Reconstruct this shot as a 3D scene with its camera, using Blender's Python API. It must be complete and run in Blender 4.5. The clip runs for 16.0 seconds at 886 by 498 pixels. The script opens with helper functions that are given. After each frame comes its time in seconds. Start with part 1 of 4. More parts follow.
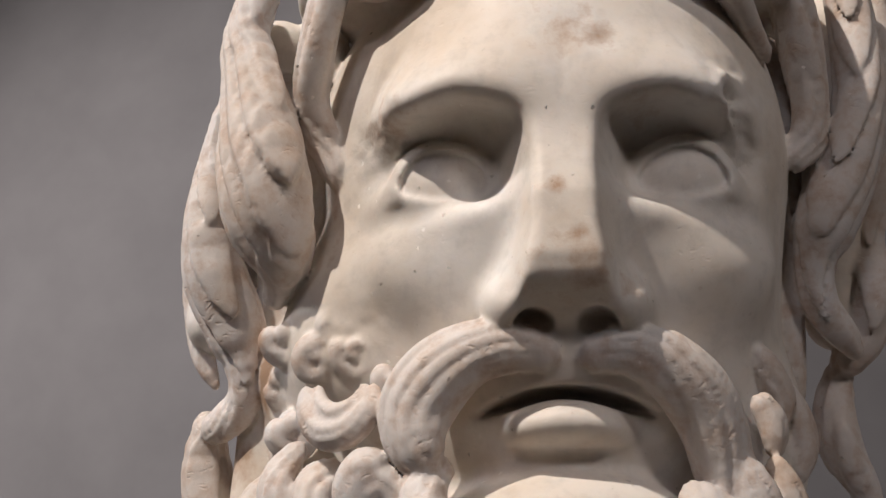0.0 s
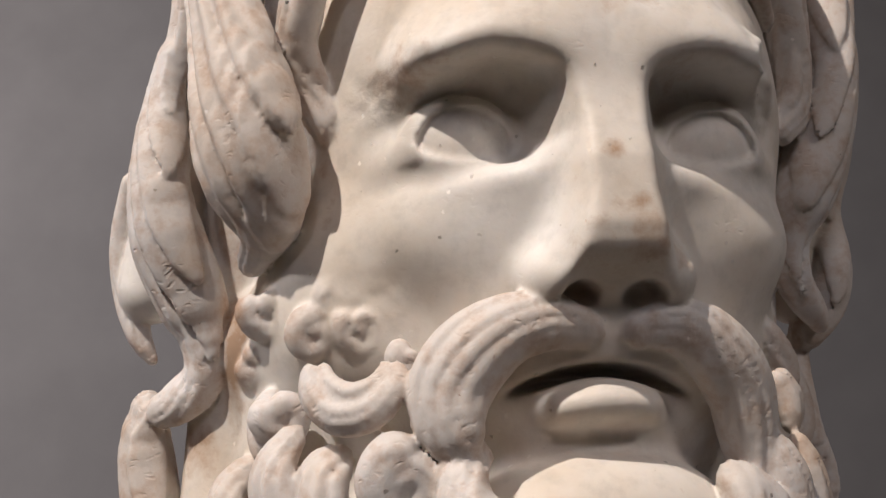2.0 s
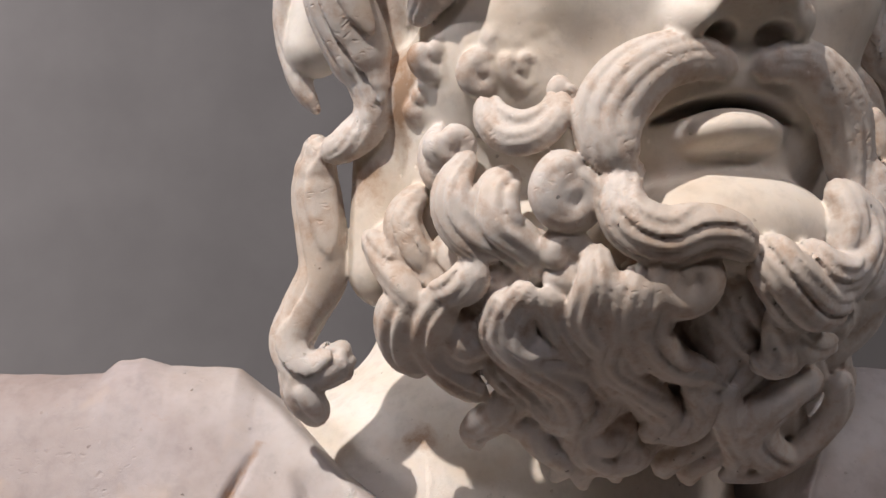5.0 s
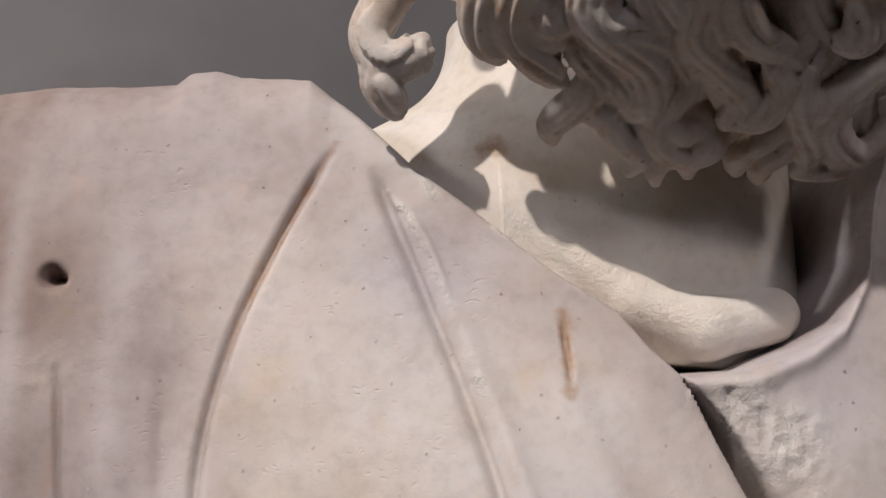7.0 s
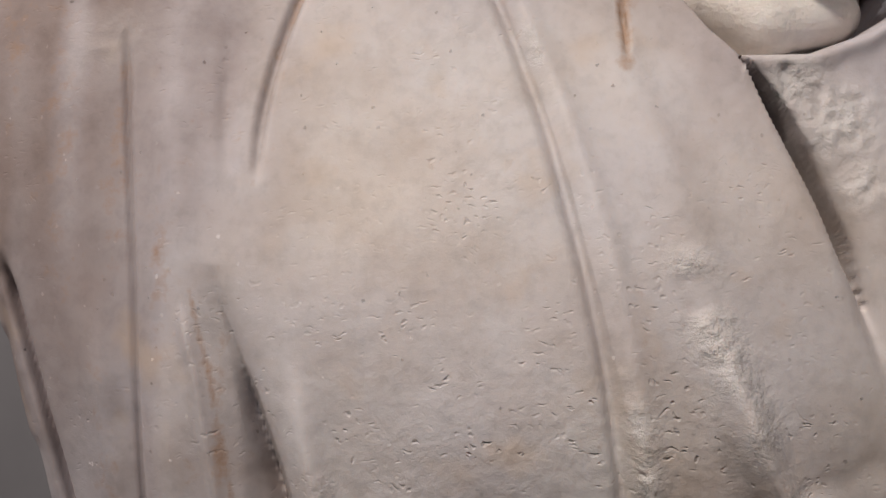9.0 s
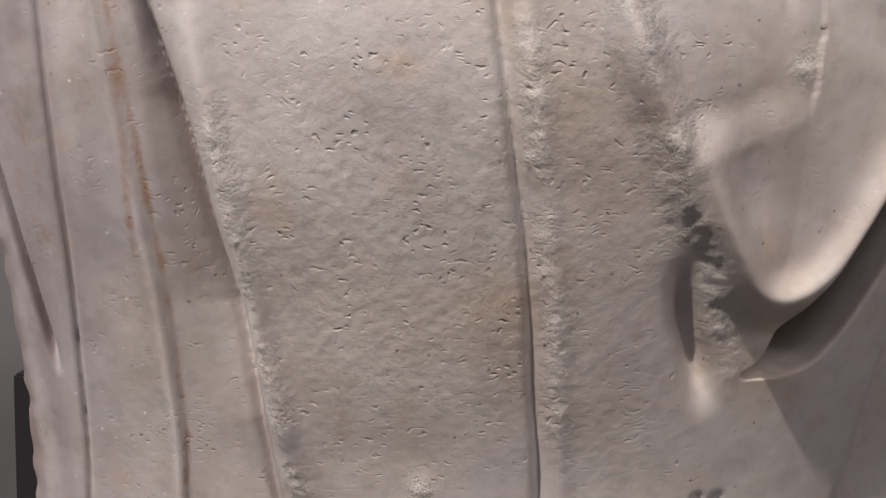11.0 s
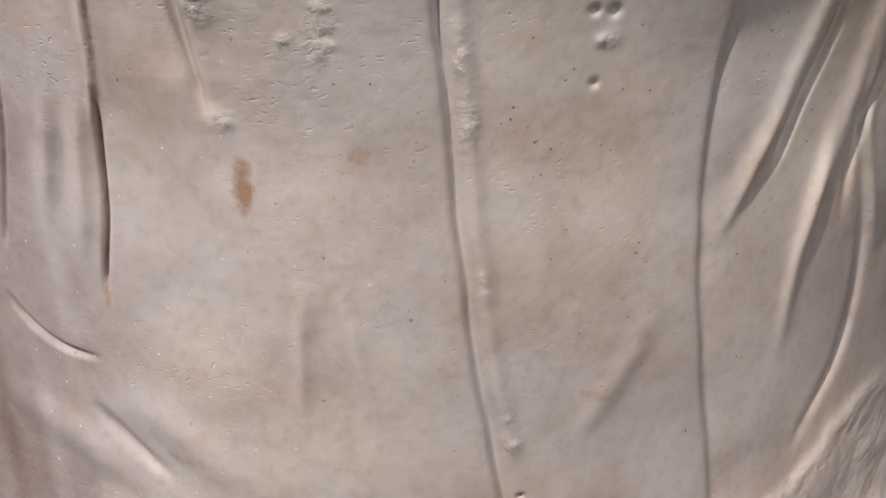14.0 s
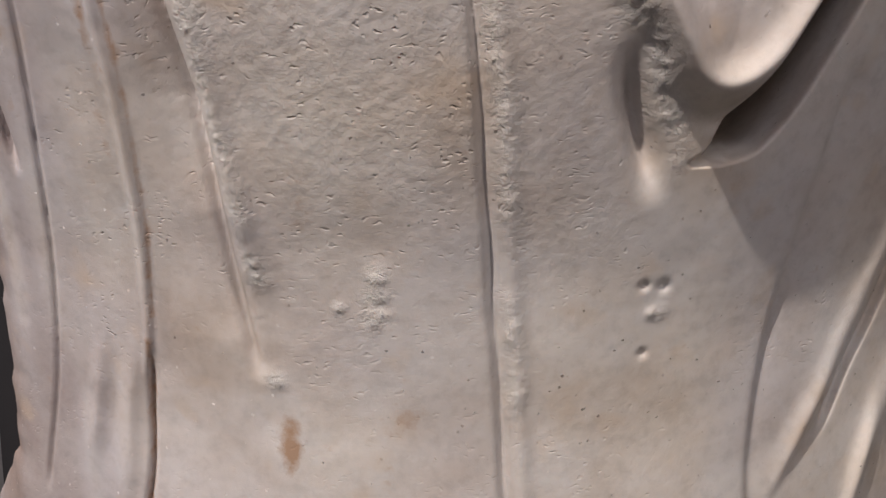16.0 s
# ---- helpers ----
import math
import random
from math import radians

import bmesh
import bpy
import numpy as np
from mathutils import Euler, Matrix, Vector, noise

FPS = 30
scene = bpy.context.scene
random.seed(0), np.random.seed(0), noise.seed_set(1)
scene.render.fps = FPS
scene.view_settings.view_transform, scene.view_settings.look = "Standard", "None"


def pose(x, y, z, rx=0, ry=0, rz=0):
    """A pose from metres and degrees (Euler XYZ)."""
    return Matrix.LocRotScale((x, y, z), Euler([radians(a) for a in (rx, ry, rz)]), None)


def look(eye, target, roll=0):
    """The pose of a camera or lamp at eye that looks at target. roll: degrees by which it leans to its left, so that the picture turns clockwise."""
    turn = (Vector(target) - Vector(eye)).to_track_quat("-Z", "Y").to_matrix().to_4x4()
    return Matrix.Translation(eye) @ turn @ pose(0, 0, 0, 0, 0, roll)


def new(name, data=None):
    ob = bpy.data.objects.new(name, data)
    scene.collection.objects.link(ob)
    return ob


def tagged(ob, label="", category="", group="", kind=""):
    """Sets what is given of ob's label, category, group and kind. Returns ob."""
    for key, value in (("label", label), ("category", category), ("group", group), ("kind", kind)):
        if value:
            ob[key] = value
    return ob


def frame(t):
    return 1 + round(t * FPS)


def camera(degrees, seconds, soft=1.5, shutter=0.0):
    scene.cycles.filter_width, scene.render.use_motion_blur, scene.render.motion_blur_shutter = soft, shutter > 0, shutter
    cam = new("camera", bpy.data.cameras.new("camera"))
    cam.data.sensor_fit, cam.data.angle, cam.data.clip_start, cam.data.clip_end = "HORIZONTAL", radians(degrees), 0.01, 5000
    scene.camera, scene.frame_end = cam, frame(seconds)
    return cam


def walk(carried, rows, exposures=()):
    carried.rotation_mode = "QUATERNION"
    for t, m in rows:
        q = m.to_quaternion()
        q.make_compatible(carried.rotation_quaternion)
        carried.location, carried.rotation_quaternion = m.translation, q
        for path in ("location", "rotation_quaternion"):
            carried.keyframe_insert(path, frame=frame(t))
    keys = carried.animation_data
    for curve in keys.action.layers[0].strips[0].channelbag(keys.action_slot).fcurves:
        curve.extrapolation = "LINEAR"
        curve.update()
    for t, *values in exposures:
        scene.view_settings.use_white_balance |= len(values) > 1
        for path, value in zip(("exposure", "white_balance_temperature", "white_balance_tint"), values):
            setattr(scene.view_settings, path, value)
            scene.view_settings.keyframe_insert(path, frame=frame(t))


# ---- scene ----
cam = camera(42.0, 16.0)
# seconds, eye x, y, z in metres, yaw, pitch, roll in degrees
PATH = [
    (0, 0.09857, -0.00169, 1.79513, 14.475, 21.561, 2.518),
    (0.5, 0.05494, -0.00512, 1.80092, 8.134, 20.835, 0.623),
    (1, 0.01708, -0.00344, 1.80432, 2.917, 20.184, -0.327),
    (1.5, -0.00068, 0.00611, 1.80523, -0.535, 19.749, -1.269),
    (2, -0.00125, 0.01698, 1.80734, -0.578, 19.783, -1.479),
    (2.5, -0.00079, 0.01653, 1.81107, -1.345, 19.922, -1.016),
    (3, -0.01700, 0.00057, 1.80800, -1.367, 20.144, 0.204),
    (3.5, -0.03469, -0.01385, 1.79257, -2.273, 18.596, 0.364),
    (4, -0.05656, -0.02693, 1.77806, -2.517, 16.095, -1.233),
    (6.5, -0.08037, -0.02144, 1.69605, -1.918, 9.335, -2.193),
    (7, -0.10334, -0.01656, 1.67113, -2.151, 7.920, -1.782),
    (7.5, -0.12231, -0.02099, 1.66079, -1.046, 6.309, -1.339),
    (8, -0.12318, -0.01609, 1.63716, -0.977, 4.704, -0.586),
    (10.5, -0.06071, -0.02319, 1.52842, 2.937, -2.542, 0.472),
    (11, -0.05374, -0.01816, 1.51453, 2.233, -6.430, 0.905),
    (11.5, -0.04492, -0.01197, 1.49721, 1.018, -10.531, 0.966),
    (12, -0.02966, -0.01749, 1.49081, -1.964, -12.308, 0.468),
    (12.5, -0.02583, -0.02754, 1.48107, -2.295, -14.235, 0.574),
    (13, -0.03161, -0.03426, 1.47280, -0.137, -15.689, -0.291),
    (13.5, -0.02884, -0.03669, 1.46182, -0.182, -19.042, -0.652),
    (14, -0.03109, -0.03599, 1.44608, -0.142, -21.840, -0.814),
    (14.5, -0.03384, -0.03171, 1.43979, -0.346, -24.106, -0.736),
    (15, -0.03415, -0.03086, 1.44652, -0.320, -21.643, -0.918),
    (15.5, -0.03693, -0.03122, 1.46322, 0.096, -16.709, -0.494),
    (16, -0.04429, -0.03055, 1.48601, 0.874, -13.104, 0.543),
]


def aim(x, y, z, yaw, pitch, roll):
    ya, pi = radians(yaw), radians(pitch)
    way = Vector((-math.sin(ya) * math.cos(pi), math.cos(ya) * math.cos(pi), math.sin(pi)))
    return look((x, y, z), Vector((x, y, z)) + way, roll)


# the clip's own exposure drifts up over the shaded lower drapery
EXPOSURES = [(0.0, 0.12), (2.5, 0.2), (4.0, 0.3), (6.5, 0.08), (8.0, -0.15), (10.5, 0.15), (11.0, 0.3), (12.5, 0.52), (14.5, 0.5), (16.0, 0.5)]
walk(cam, [(t, aim(*row)) for t, *row in PATH], EXPOSURES)

# ---- light: a key spot from the ceiling, added fill lamps, dim room round them ----
world = bpy.data.worlds.new("gallery_air")
scene.world = world
world.use_nodes = True
world.node_tree.nodes["Background"].inputs[0].default_value = (0.60, 0.58, 0.62, 1)
world.node_tree.nodes["Background"].inputs[1].default_value = 0.01


def spot(name, eye, target, watts, colour, cone, size, blend=0.5):
    lamp = new(name, bpy.data.lights.new(name, "SPOT"))
    d = lamp.data
    d.energy, d.color, d.spot_size, d.spot_blend, d.shadow_soft_size = watts, colour, radians(cone), blend, size
    lamp.matrix_world = look(eye, target)
    return lamp


spot("key_spot", (-1.62, -2.30, 5.05), (0.10, 0.42, 1.45), 720, (1.0, 0.88, 0.79), 26, 0.05, 0.8)
# unseen fill lamps, added to lift the shade, the drapery and the right side
spot("front_fill", (-0.3, -3.3, 3.70), (0.05, 0.45, 1.25), 78, (1.0, 0.92, 0.98), 32, 0.40, 1.0)
spot("right_fill", (2.6, -2.2, 3.70), (0.15, 0.45, 1.35), 102, (1.0, 0.89, 0.85), 36, 0.30)
# lamp added out of view to brighten the north wall
spot("wall_fill", (-2.6, 0.1, 3.3), (0.0, 2.2, 2.0), 205, (1.0, 0.93, 0.93), 88, 0.15, 1.0)


# ---- materials ----
def shader(name):
    m = bpy.data.materials.new(name)
    m.use_nodes = True
    return m, m.node_tree.nodes, m.node_tree.links, m.node_tree.nodes["Principled BSDF"]


def noise_node(nodes, links, coord, scale, detail=4.0, rough=0.55):
    n = nodes.new("ShaderNodeTexNoise")
    n.inputs["Scale"].default_value, n.inputs["Detail"].default_value, n.inputs["Roughness"].default_value = scale, detail, rough
    links.new(coord, n.inputs["Vector"])
    return n.outputs["Fac"]


def ramp(nodes, links, fac, stops):
    r = nodes.new("ShaderNodeValToRGB")
    e = r.color_ramp.elements
    while len(e) < len(stops):
        e.new(0.5)
    for el, (p, c) in zip(e, stops):
        el.position, el.color = p, (*c, 1) if len(c) == 3 else c
    links.new(fac, r.inputs["Fac"])
    return r.outputs["Color"]


def mixed(nodes, links, fac, a, b, how="MIX"):
    m = nodes.new("ShaderNodeMix")
    m.data_type, m.blend_type = "RGBA", how
    for socket, v in ((m.inputs[0], fac), (m.inputs[6], a), (m.inputs[7], b)):
        if isinstance(v, (int, float)):
            socket.default_value = v
        elif isinstance(v, tuple):
            socket.default_value = (*v, 1)
        else:
            links.new(v, socket)
    return m.outputs[2]


def maths(nodes, links, op, a, b=0.0, c=0.0):
    m = nodes.new("ShaderNodeMath")
    m.operation = op
    for socket, v in zip(m.inputs, (a, b, c)):
        if isinstance(v, (int, float)):
            socket.default_value = v
        else:
            links.new(v, socket)
    return m.outputs[0]


def grey3(v):
    return (v, v, v)


def marble_material():
    """Old white marble: cream patina, grey veil, rust marks, crystal glints, pitting where the surface has weathered."""
    m, nodes, links, out = shader("weathered_marble")
    at = nodes.new("ShaderNodeTexCoord").outputs["Object"]

    def layer(name):
        n = nodes.new("ShaderNodeAttribute")
        n.attribute_name = name
        return n.outputs["Fac"]

    rust, weather_and_dim, fresh = layer("rust"), layer("weather_and_dim"), layer("fresh")
    battle = layer("pits")
    cloud = noise_node(nodes, links, at, 14, 5, 0.6)
    fine = noise_node(nodes, links, at, 120, 5, 0.65)
    speck = noise_node(nodes, links, at, 420, 3, 0.6)
    clean = ramp(nodes, links, cloud, [(0.30, (0.66, 0.57, 0.47)), (0.48, (0.75, 0.69, 0.615)), (0.64, (0.79, 0.76, 0.72))])
    worn = ramp(nodes, links, cloud, [(0.28, (0.34, 0.29, 0.288)), (0.46, (0.464, 0.424, 0.438)), (0.62, (0.523, 0.498, 0.525))])
    col = mixed(nodes, links, weather_and_dim, clean, worn)
    # highest values: brown stain, plus darkening painted in for weaker light
    grime_and_dim = ramp(nodes, links, maths(nodes, links, "MULTIPLY", weather_and_dim, 0.5), [(0.45, grey3(0.0)), (0.85, grey3(0.9))])
    col = mixed(nodes, links, grime_and_dim, col, (0.56, 0.47, 0.41), "MULTIPLY")
    mottled = ramp(nodes, links, fine, [(0.32, grey3(0.86)), (0.5, grey3(1.0)), (0.7, grey3(1.05))])
    col = mixed(nodes, links, 0.8, col, mottled, "MULTIPLY")
    # thin brown veils
    veil = ramp(nodes, links, noise_node(nodes, links, at, 33, 3, 0.5), [(0.60, grey3(0.0)), (0.76, grey3(0.4))])
    col = mixed(nodes, links, veil, col, (0.60, 0.46, 0.33))
    # dirt specks
    dirt = ramp(nodes, links, speck, [(0.72, grey3(0.0)), (0.79, grey3(0.55))])
    col = mixed(nodes, links, dirt, col, (0.30, 0.25, 0.20))
    edge = ramp(nodes, links, maths(nodes, links, "ADD", rust, maths(nodes, links, "MULTIPLY_ADD", fine, 1.5, -0.75)), [(0.22, grey3(0.0)), (0.75, grey3(0.8))])
    col = mixed(nodes, links, edge, col, (0.36, 0.20, 0.10))
    col = mixed(nodes, links, maths(nodes, links, "MULTIPLY", fresh, 0.8), col, (0.80, 0.78, 0.76))
    links.new(col, out.inputs["Base Color"])
    # crystal glints
    cell = nodes.new("ShaderNodeTexVoronoi")
    cell.inputs["Scale"].default_value = 900
    links.new(at, cell.inputs["Vector"])
    glint = ramp(nodes, links, cell.outputs["Color"], [(0.93, grey3(0.0)), (0.97, grey3(1.0))])
    matt = maths(nodes, links, "MULTIPLY_ADD", weather_and_dim, 0.12, 0.52)
    links.new(maths(nodes, links, "MULTIPLY_ADD", glint, -0.30, matt), out.inputs["Roughness"])
    out.inputs["Specular IOR Level"].default_value = 0.38
    out.inputs["Subsurface Weight"].default_value = 0.12
    out.inputs["Subsurface Radius"].default_value = (0.004, 0.0028, 0.002)
    out.inputs["Subsurface Scale"].default_value = 1.0
    # relief: soft tool marks, then pits
    pits = nodes.new("ShaderNodeTexVoronoi")
    pits.inputs["Scale"].default_value = 300
    warp = nodes.new("ShaderNodeMapping")
    warp.inputs["Scale"].default_value = (0.55, 1.0, 1.35)
    warp.inputs["Rotation"].default_value = (0.0, radians(32), 0.0)
    drift = nodes.new("ShaderNodeTexNoise")
    drift.inputs["Scale"].default_value, drift.inputs["Detail"].default_value = 90, 3
    links.new(at, drift.inputs["Vector"])
    moved = nodes.new("ShaderNodeVectorMath")
    moved.operation = "MULTIPLY_ADD"
    moved.inputs[1].default_value = (0.012, 0.012, 0.012)
    links.new(drift.outputs["Color"], moved.inputs[0])
    links.new(at, moved.inputs[2])
    links.new(moved.outputs[0], warp.inputs["Vector"])
    links.new(warp.outputs[0], pits.inputs["Vector"])
    holes = ramp(nodes, links, pits.outputs["Distance"], [(0.05, grey3(0.0)), (0.32, grey3(1.0))])
    thin = ramp(nodes, links, noise_node(nodes, links, at, 60, 4, 0.6), [(0.46, grey3(0.0)), (0.64, grey3(1.0))])
    pitted = maths(nodes, links, "MULTIPLY", maths(nodes, links, "SUBTRACT", 1.0, holes), maths(nodes, links, "MULTIPLY", thin, battle))
    rubble = maths(nodes, links, "MULTIPLY", noise_node(nodes, links, at, 220, 6, 0.7), maths(nodes, links, "MULTIPLY_ADD", fresh, 1.6, maths(nodes, links, "MULTIPLY_ADD", battle, 0.26, 0.04)))
    height = maths(nodes, links, "SUBTRACT", rubble, maths(nodes, links, "MULTIPLY", pitted, 0.46))
    bump = nodes.new("ShaderNodeBump")
    bump.inputs["Strength"].default_value, bump.inputs["Distance"].default_value = 0.8, 0.0022
    links.new(height, bump.inputs["Height"])
    # each crystal that glints has its own tilt
    tilt = nodes.new("ShaderNodeVectorMath")
    tilt.operation = "SUBTRACT"
    links.new(cell.outputs["Color"], tilt.inputs[0])
    tilt.inputs[1].default_value = (0.5, 0.5, 0.5)
    lean = nodes.new("ShaderNodeVectorMath")
    lean.operation = "SCALE"
    links.new(tilt.outputs[0], lean.inputs[0])
    links.new(maths(nodes, links, "MULTIPLY", glint, 1.3), lean.inputs["Scale"])
    facet = nodes.new("ShaderNodeVectorMath")
    facet.operation = "ADD"
    links.new(bump.outputs[0], facet.inputs[0])
    links.new(lean.outputs[0], facet.inputs[1])
    even = nodes.new("ShaderNodeVectorMath")
    even.operation = "NORMALIZE"
    links.new(facet.outputs[0], even.inputs[0])
    links.new(even.outputs[0], out.inputs["Normal"])
    return m


def plaster_material(name, colour, scale=6.0):
    m, nodes, links, out = shader(name)
    at = nodes.new("ShaderNodeTexCoord").outputs["Object"]
    soft = noise_node(nodes, links, at, scale, 4)
    tone = ramp(nodes, links, soft, [(0.3, tuple(c * 0.93 for c in colour)), (0.7, tuple(min(1, c * 1.06) for c in colour))])
    links.new(tone, out.inputs["Base Color"])
    out.inputs["Roughness"].default_value = 0.85
    bump = nodes.new("ShaderNodeBump")
    bump.inputs["Strength"].default_value, bump.inputs["Distance"].default_value = 0.2, 0.001
    links.new(noise_node(nodes, links, at, 300, 3), bump.inputs["Height"])
    links.new(bump.outputs[0], out.inputs["Normal"])
    return m


MARBLE = marble_material()
WALL = plaster_material("grey_wall_paint", (0.36, 0.345, 0.345))
CEILING = plaster_material("white_ceiling_paint", (0.70, 0.69, 0.67))
FLOOR = plaster_material("dull_stone_floor", (0.24, 0.22, 0.20), 2.0)
PLINTH = plaster_material("light_plinth_paint", (0.55, 0.54, 0.53))
DARK = plaster_material("charcoal_stand_in", (0.030, 0.028, 0.032))


# ---- the room ----
def box(name, lo, hi, material, bevel=0.0):
    bm = bmesh.new()
    size = Vector(hi) - Vector(lo)
    bmesh.ops.create_cube(bm, size=1, matrix=Matrix.Translation((Vector(lo) + Vector(hi)) / 2) @ Matrix.Diagonal((*size, 1)))
    if bevel:
        bmesh.ops.bevel(bm, geom=bm.edges[:], offset=bevel, segments=2, affect="EDGES")
    me = bpy.data.meshes.new(name)
    bm.to_mesh(me)
    bm.free()
    me.materials.append(material)
    return new(name, me)


for name, lo, hi, material in (
    ("floor", (-4.0, -4.0, -0.1), (4.0, 2.2, 0.0), FLOOR),
    ("ceiling", (-4.0, -4.0, 5.6), (4.0, 2.2, 5.7), CEILING),
    ("wall_north", (-4.1, 2.2, 0.0), (4.1, 2.35, 5.6), WALL),
    ("wall_south", (-4.1, -4.15, 0.0), (4.1, -4.0, 5.6), WALL),
    ("wall_west", (-4.15, -4.0, 0.0), (-4.0, 2.2, 5.6), WALL),
    ("wall_east", (4.0, -4.0, 0.0), (4.15, 2.2, 5.6), WALL),
):
    tagged(box(name, lo, hi, material), kind="structure")

plinth = box("plinth", (-0.34, 0.40, 0.0), (0.34, 0.95, 0.95), PLINTH, 0.004)
tagged(plinth, "light grey painted plinth under the marble bust", "plinth")

# charcoal box added to fill a dark area that was not identified
panel = box("dark_stand_in", (-0.57, 1.20, 0.0), (0.20, 1.26, 1.23), DARK, 0.003)
tagged(panel, "charcoal box added behind the bust for an unexplained dark area", "panel")


# ---- the statue: one carved block, worked out in numbers and joined into one mesh ----
def smin(a, b, k):
    h = np.maximum(k - np.abs(a - b), 0) / k
    return np.minimum(a, b) - h * h * k * 0.25


def smax(a, b, k):
    return -smin(-a, -b, k)


def egg(p, c, r):
    """Distance to an ellipsoid."""
    q = [(p[i] - np.float32(c[i])) / np.float32(r[i]) for i in range(3)]
    k0 = np.sqrt(q[0] ** 2 + q[1] ** 2 + q[2] ** 2)
    k1 = np.sqrt(sum((q[i] / np.float32(r[i])) ** 2 for i in range(3))) + 1e-6
    return k0 * (k0 - 1) / k1


def capsule(p, a, b, ra, rb):
    a, b = np.array(a, np.float32), np.array(b, np.float32)
    d = b - a
    t = np.clip(sum((p[i] - a[i]) * d[i] for i in range(3)) / (d @ d), 0, 1)
    return np.sqrt(sum((p[i] - a[i] - t * d[i]) ** 2 for i in range(3))) - (ra + t * (rb - ra))


def lattice(lo, hi, h):
    return np.meshgrid(*[np.arange(a, b, h, dtype=np.float32) for a, b in zip(lo, hi)], indexing="ij")


def skin(d, lo, h):
    """The surface where the field d is nought, as vertices and quads (surface nets)."""
    s = d < 0
    nx, ny, nz = d.shape
    cut = [slice(0, -1), slice(1, None)]
    n_in = sum(s[a, b, c].astype(np.int8) for a in cut for b in cut for c in cut)
    cells = np.argwhere((n_in > 0) & (n_in < 8))
    ids = np.full((nx - 1, ny - 1, nz - 1), -1, np.int64)
    ids[tuple(cells.T)] = np.arange(len(cells))
    total, count = np.zeros((len(cells), 3)), np.zeros(len(cells))
    for axis in range(3):
        for o1 in (0, 1):
            for o2 in (0, 1):
                off = [o1, o2]
                off.insert(axis, 0)
                i0 = cells + off
                i1 = i0.copy()
                i1[:, axis] += 1
                d0, d1 = d[tuple(i0.T)], d[tuple(i1.T)]
                hit = (d0 < 0) != (d1 < 0)
                t = np.where(hit, d0 / np.where(hit, d0 - d1, 1), 0)
                p = i0.astype(float)
                p[:, axis] += t
                total += p * hit[:, None]
                count += hit
    verts = total / count[:, None] * h + np.array(lo)
    quads = []
    for axis in range(3):
        a0, a1 = [slice(None)] * 3, [slice(None)] * 3
        a0[axis], a1[axis] = slice(0, -1), slice(1, None)
        e = np.argwhere(s[tuple(a0)] != s[tuple(a1)])
        u, v = (axis + 1) % 3, (axis + 2) % 3
        e = e[(e[:, u] > 0) & (e[:, v] > 0) & (e[:, u] < d.shape[u] - 1) & (e[:, v] < d.shape[v] - 1)]
        inside = s[tuple(e.T)]
        ring = []
        for du, dv in ((1, 1), (0, 1), (0, 0), (1, 0)):
            c = e.copy()
            c[:, u] -= du
            c[:, v] -= dv
            ring.append(ids[tuple(c.T)])
        q = np.stack(ring, 1)
        q[~inside] = q[~inside][:, ::-1]
        quads.append(q)
    return verts, np.concatenate(quads)


def ripple(shape, cell, seed, spacing, stretch=1.0):
    """Smooth random relief on a grid, about -1 to 1, with hills cell metres apart."""
    rng = np.random.default_rng(seed)
    reach = (cell * stretch, cell)
    n = [int(s * spacing / c) + 3 for s, c in zip(shape, reach)]
    g = rng.uniform(-1, 1, n)
    at = [np.arange(s) * spacing / c for s, c in zip(shape, reach)]
    i = [a.astype(int) for a in at]
    f = [a - b for a, b in zip(at, i)]
    f = [x * x * (3 - 2 * x) for x in f]
    fx, fy = f[0][:, None], f[1][None, :]
    c = lambda a, b: g[np.ix_(i[0] + a, i[1] + b)]
    return (c(0, 0) * (1 - fx) + c(1, 0) * fx) * (1 - fy) + (c(0, 1) * (1 - fx) + c(1, 1) * fx) * fy


pieces = []  # vertices in metres, quads, and the layers rust, weather with painted dimming, fresh and pits per vertex


def keep(verts, quads, rust=0.0, weather_and_dim=0.0, fresh=0.0, pits=0.0):
    n = len(verts)
    pieces.append((verts, quads, *[np.broadcast_to(np.asarray(v, float), (n,)) for v in (rust, weather_and_dim, fresh, pits)]))


# the head leans and turns a little: its own axes are right, up and forward, in millimetres from between the eyes
HEAD_AT, HEAD_YAW, HEAD_PITCH, HEAD_ROLL = np.array((0.052, 0.345, 1.957)), radians(9), radians(8), radians(1.5)


def head_axes():
    cy, sy, cp, sp, cr, sr = [f(a) for a in (HEAD_YAW, HEAD_PITCH, HEAD_ROLL) for f in (math.cos, math.sin)]
    right, ahead, up = np.array((cy, sy, 0)), np.array((sy, -cy, 0)), np.array((0, 0, 1.0))
    ahead, up = ahead * cp - up * sp, up * cp + ahead * sp
    return np.stack([right * cr + up * sr, up * cr - right * sr, ahead])


AXES = head_axes()


def to_world(mm):
    return np.asarray(mm) / 1000 @ AXES + HEAD_AT


MID = -3.0  # the face's middle line


HEAD_LO, HEAD_HI, HEAD_STEP = (-172, -218, -132), (148, 114, 44), 1.15


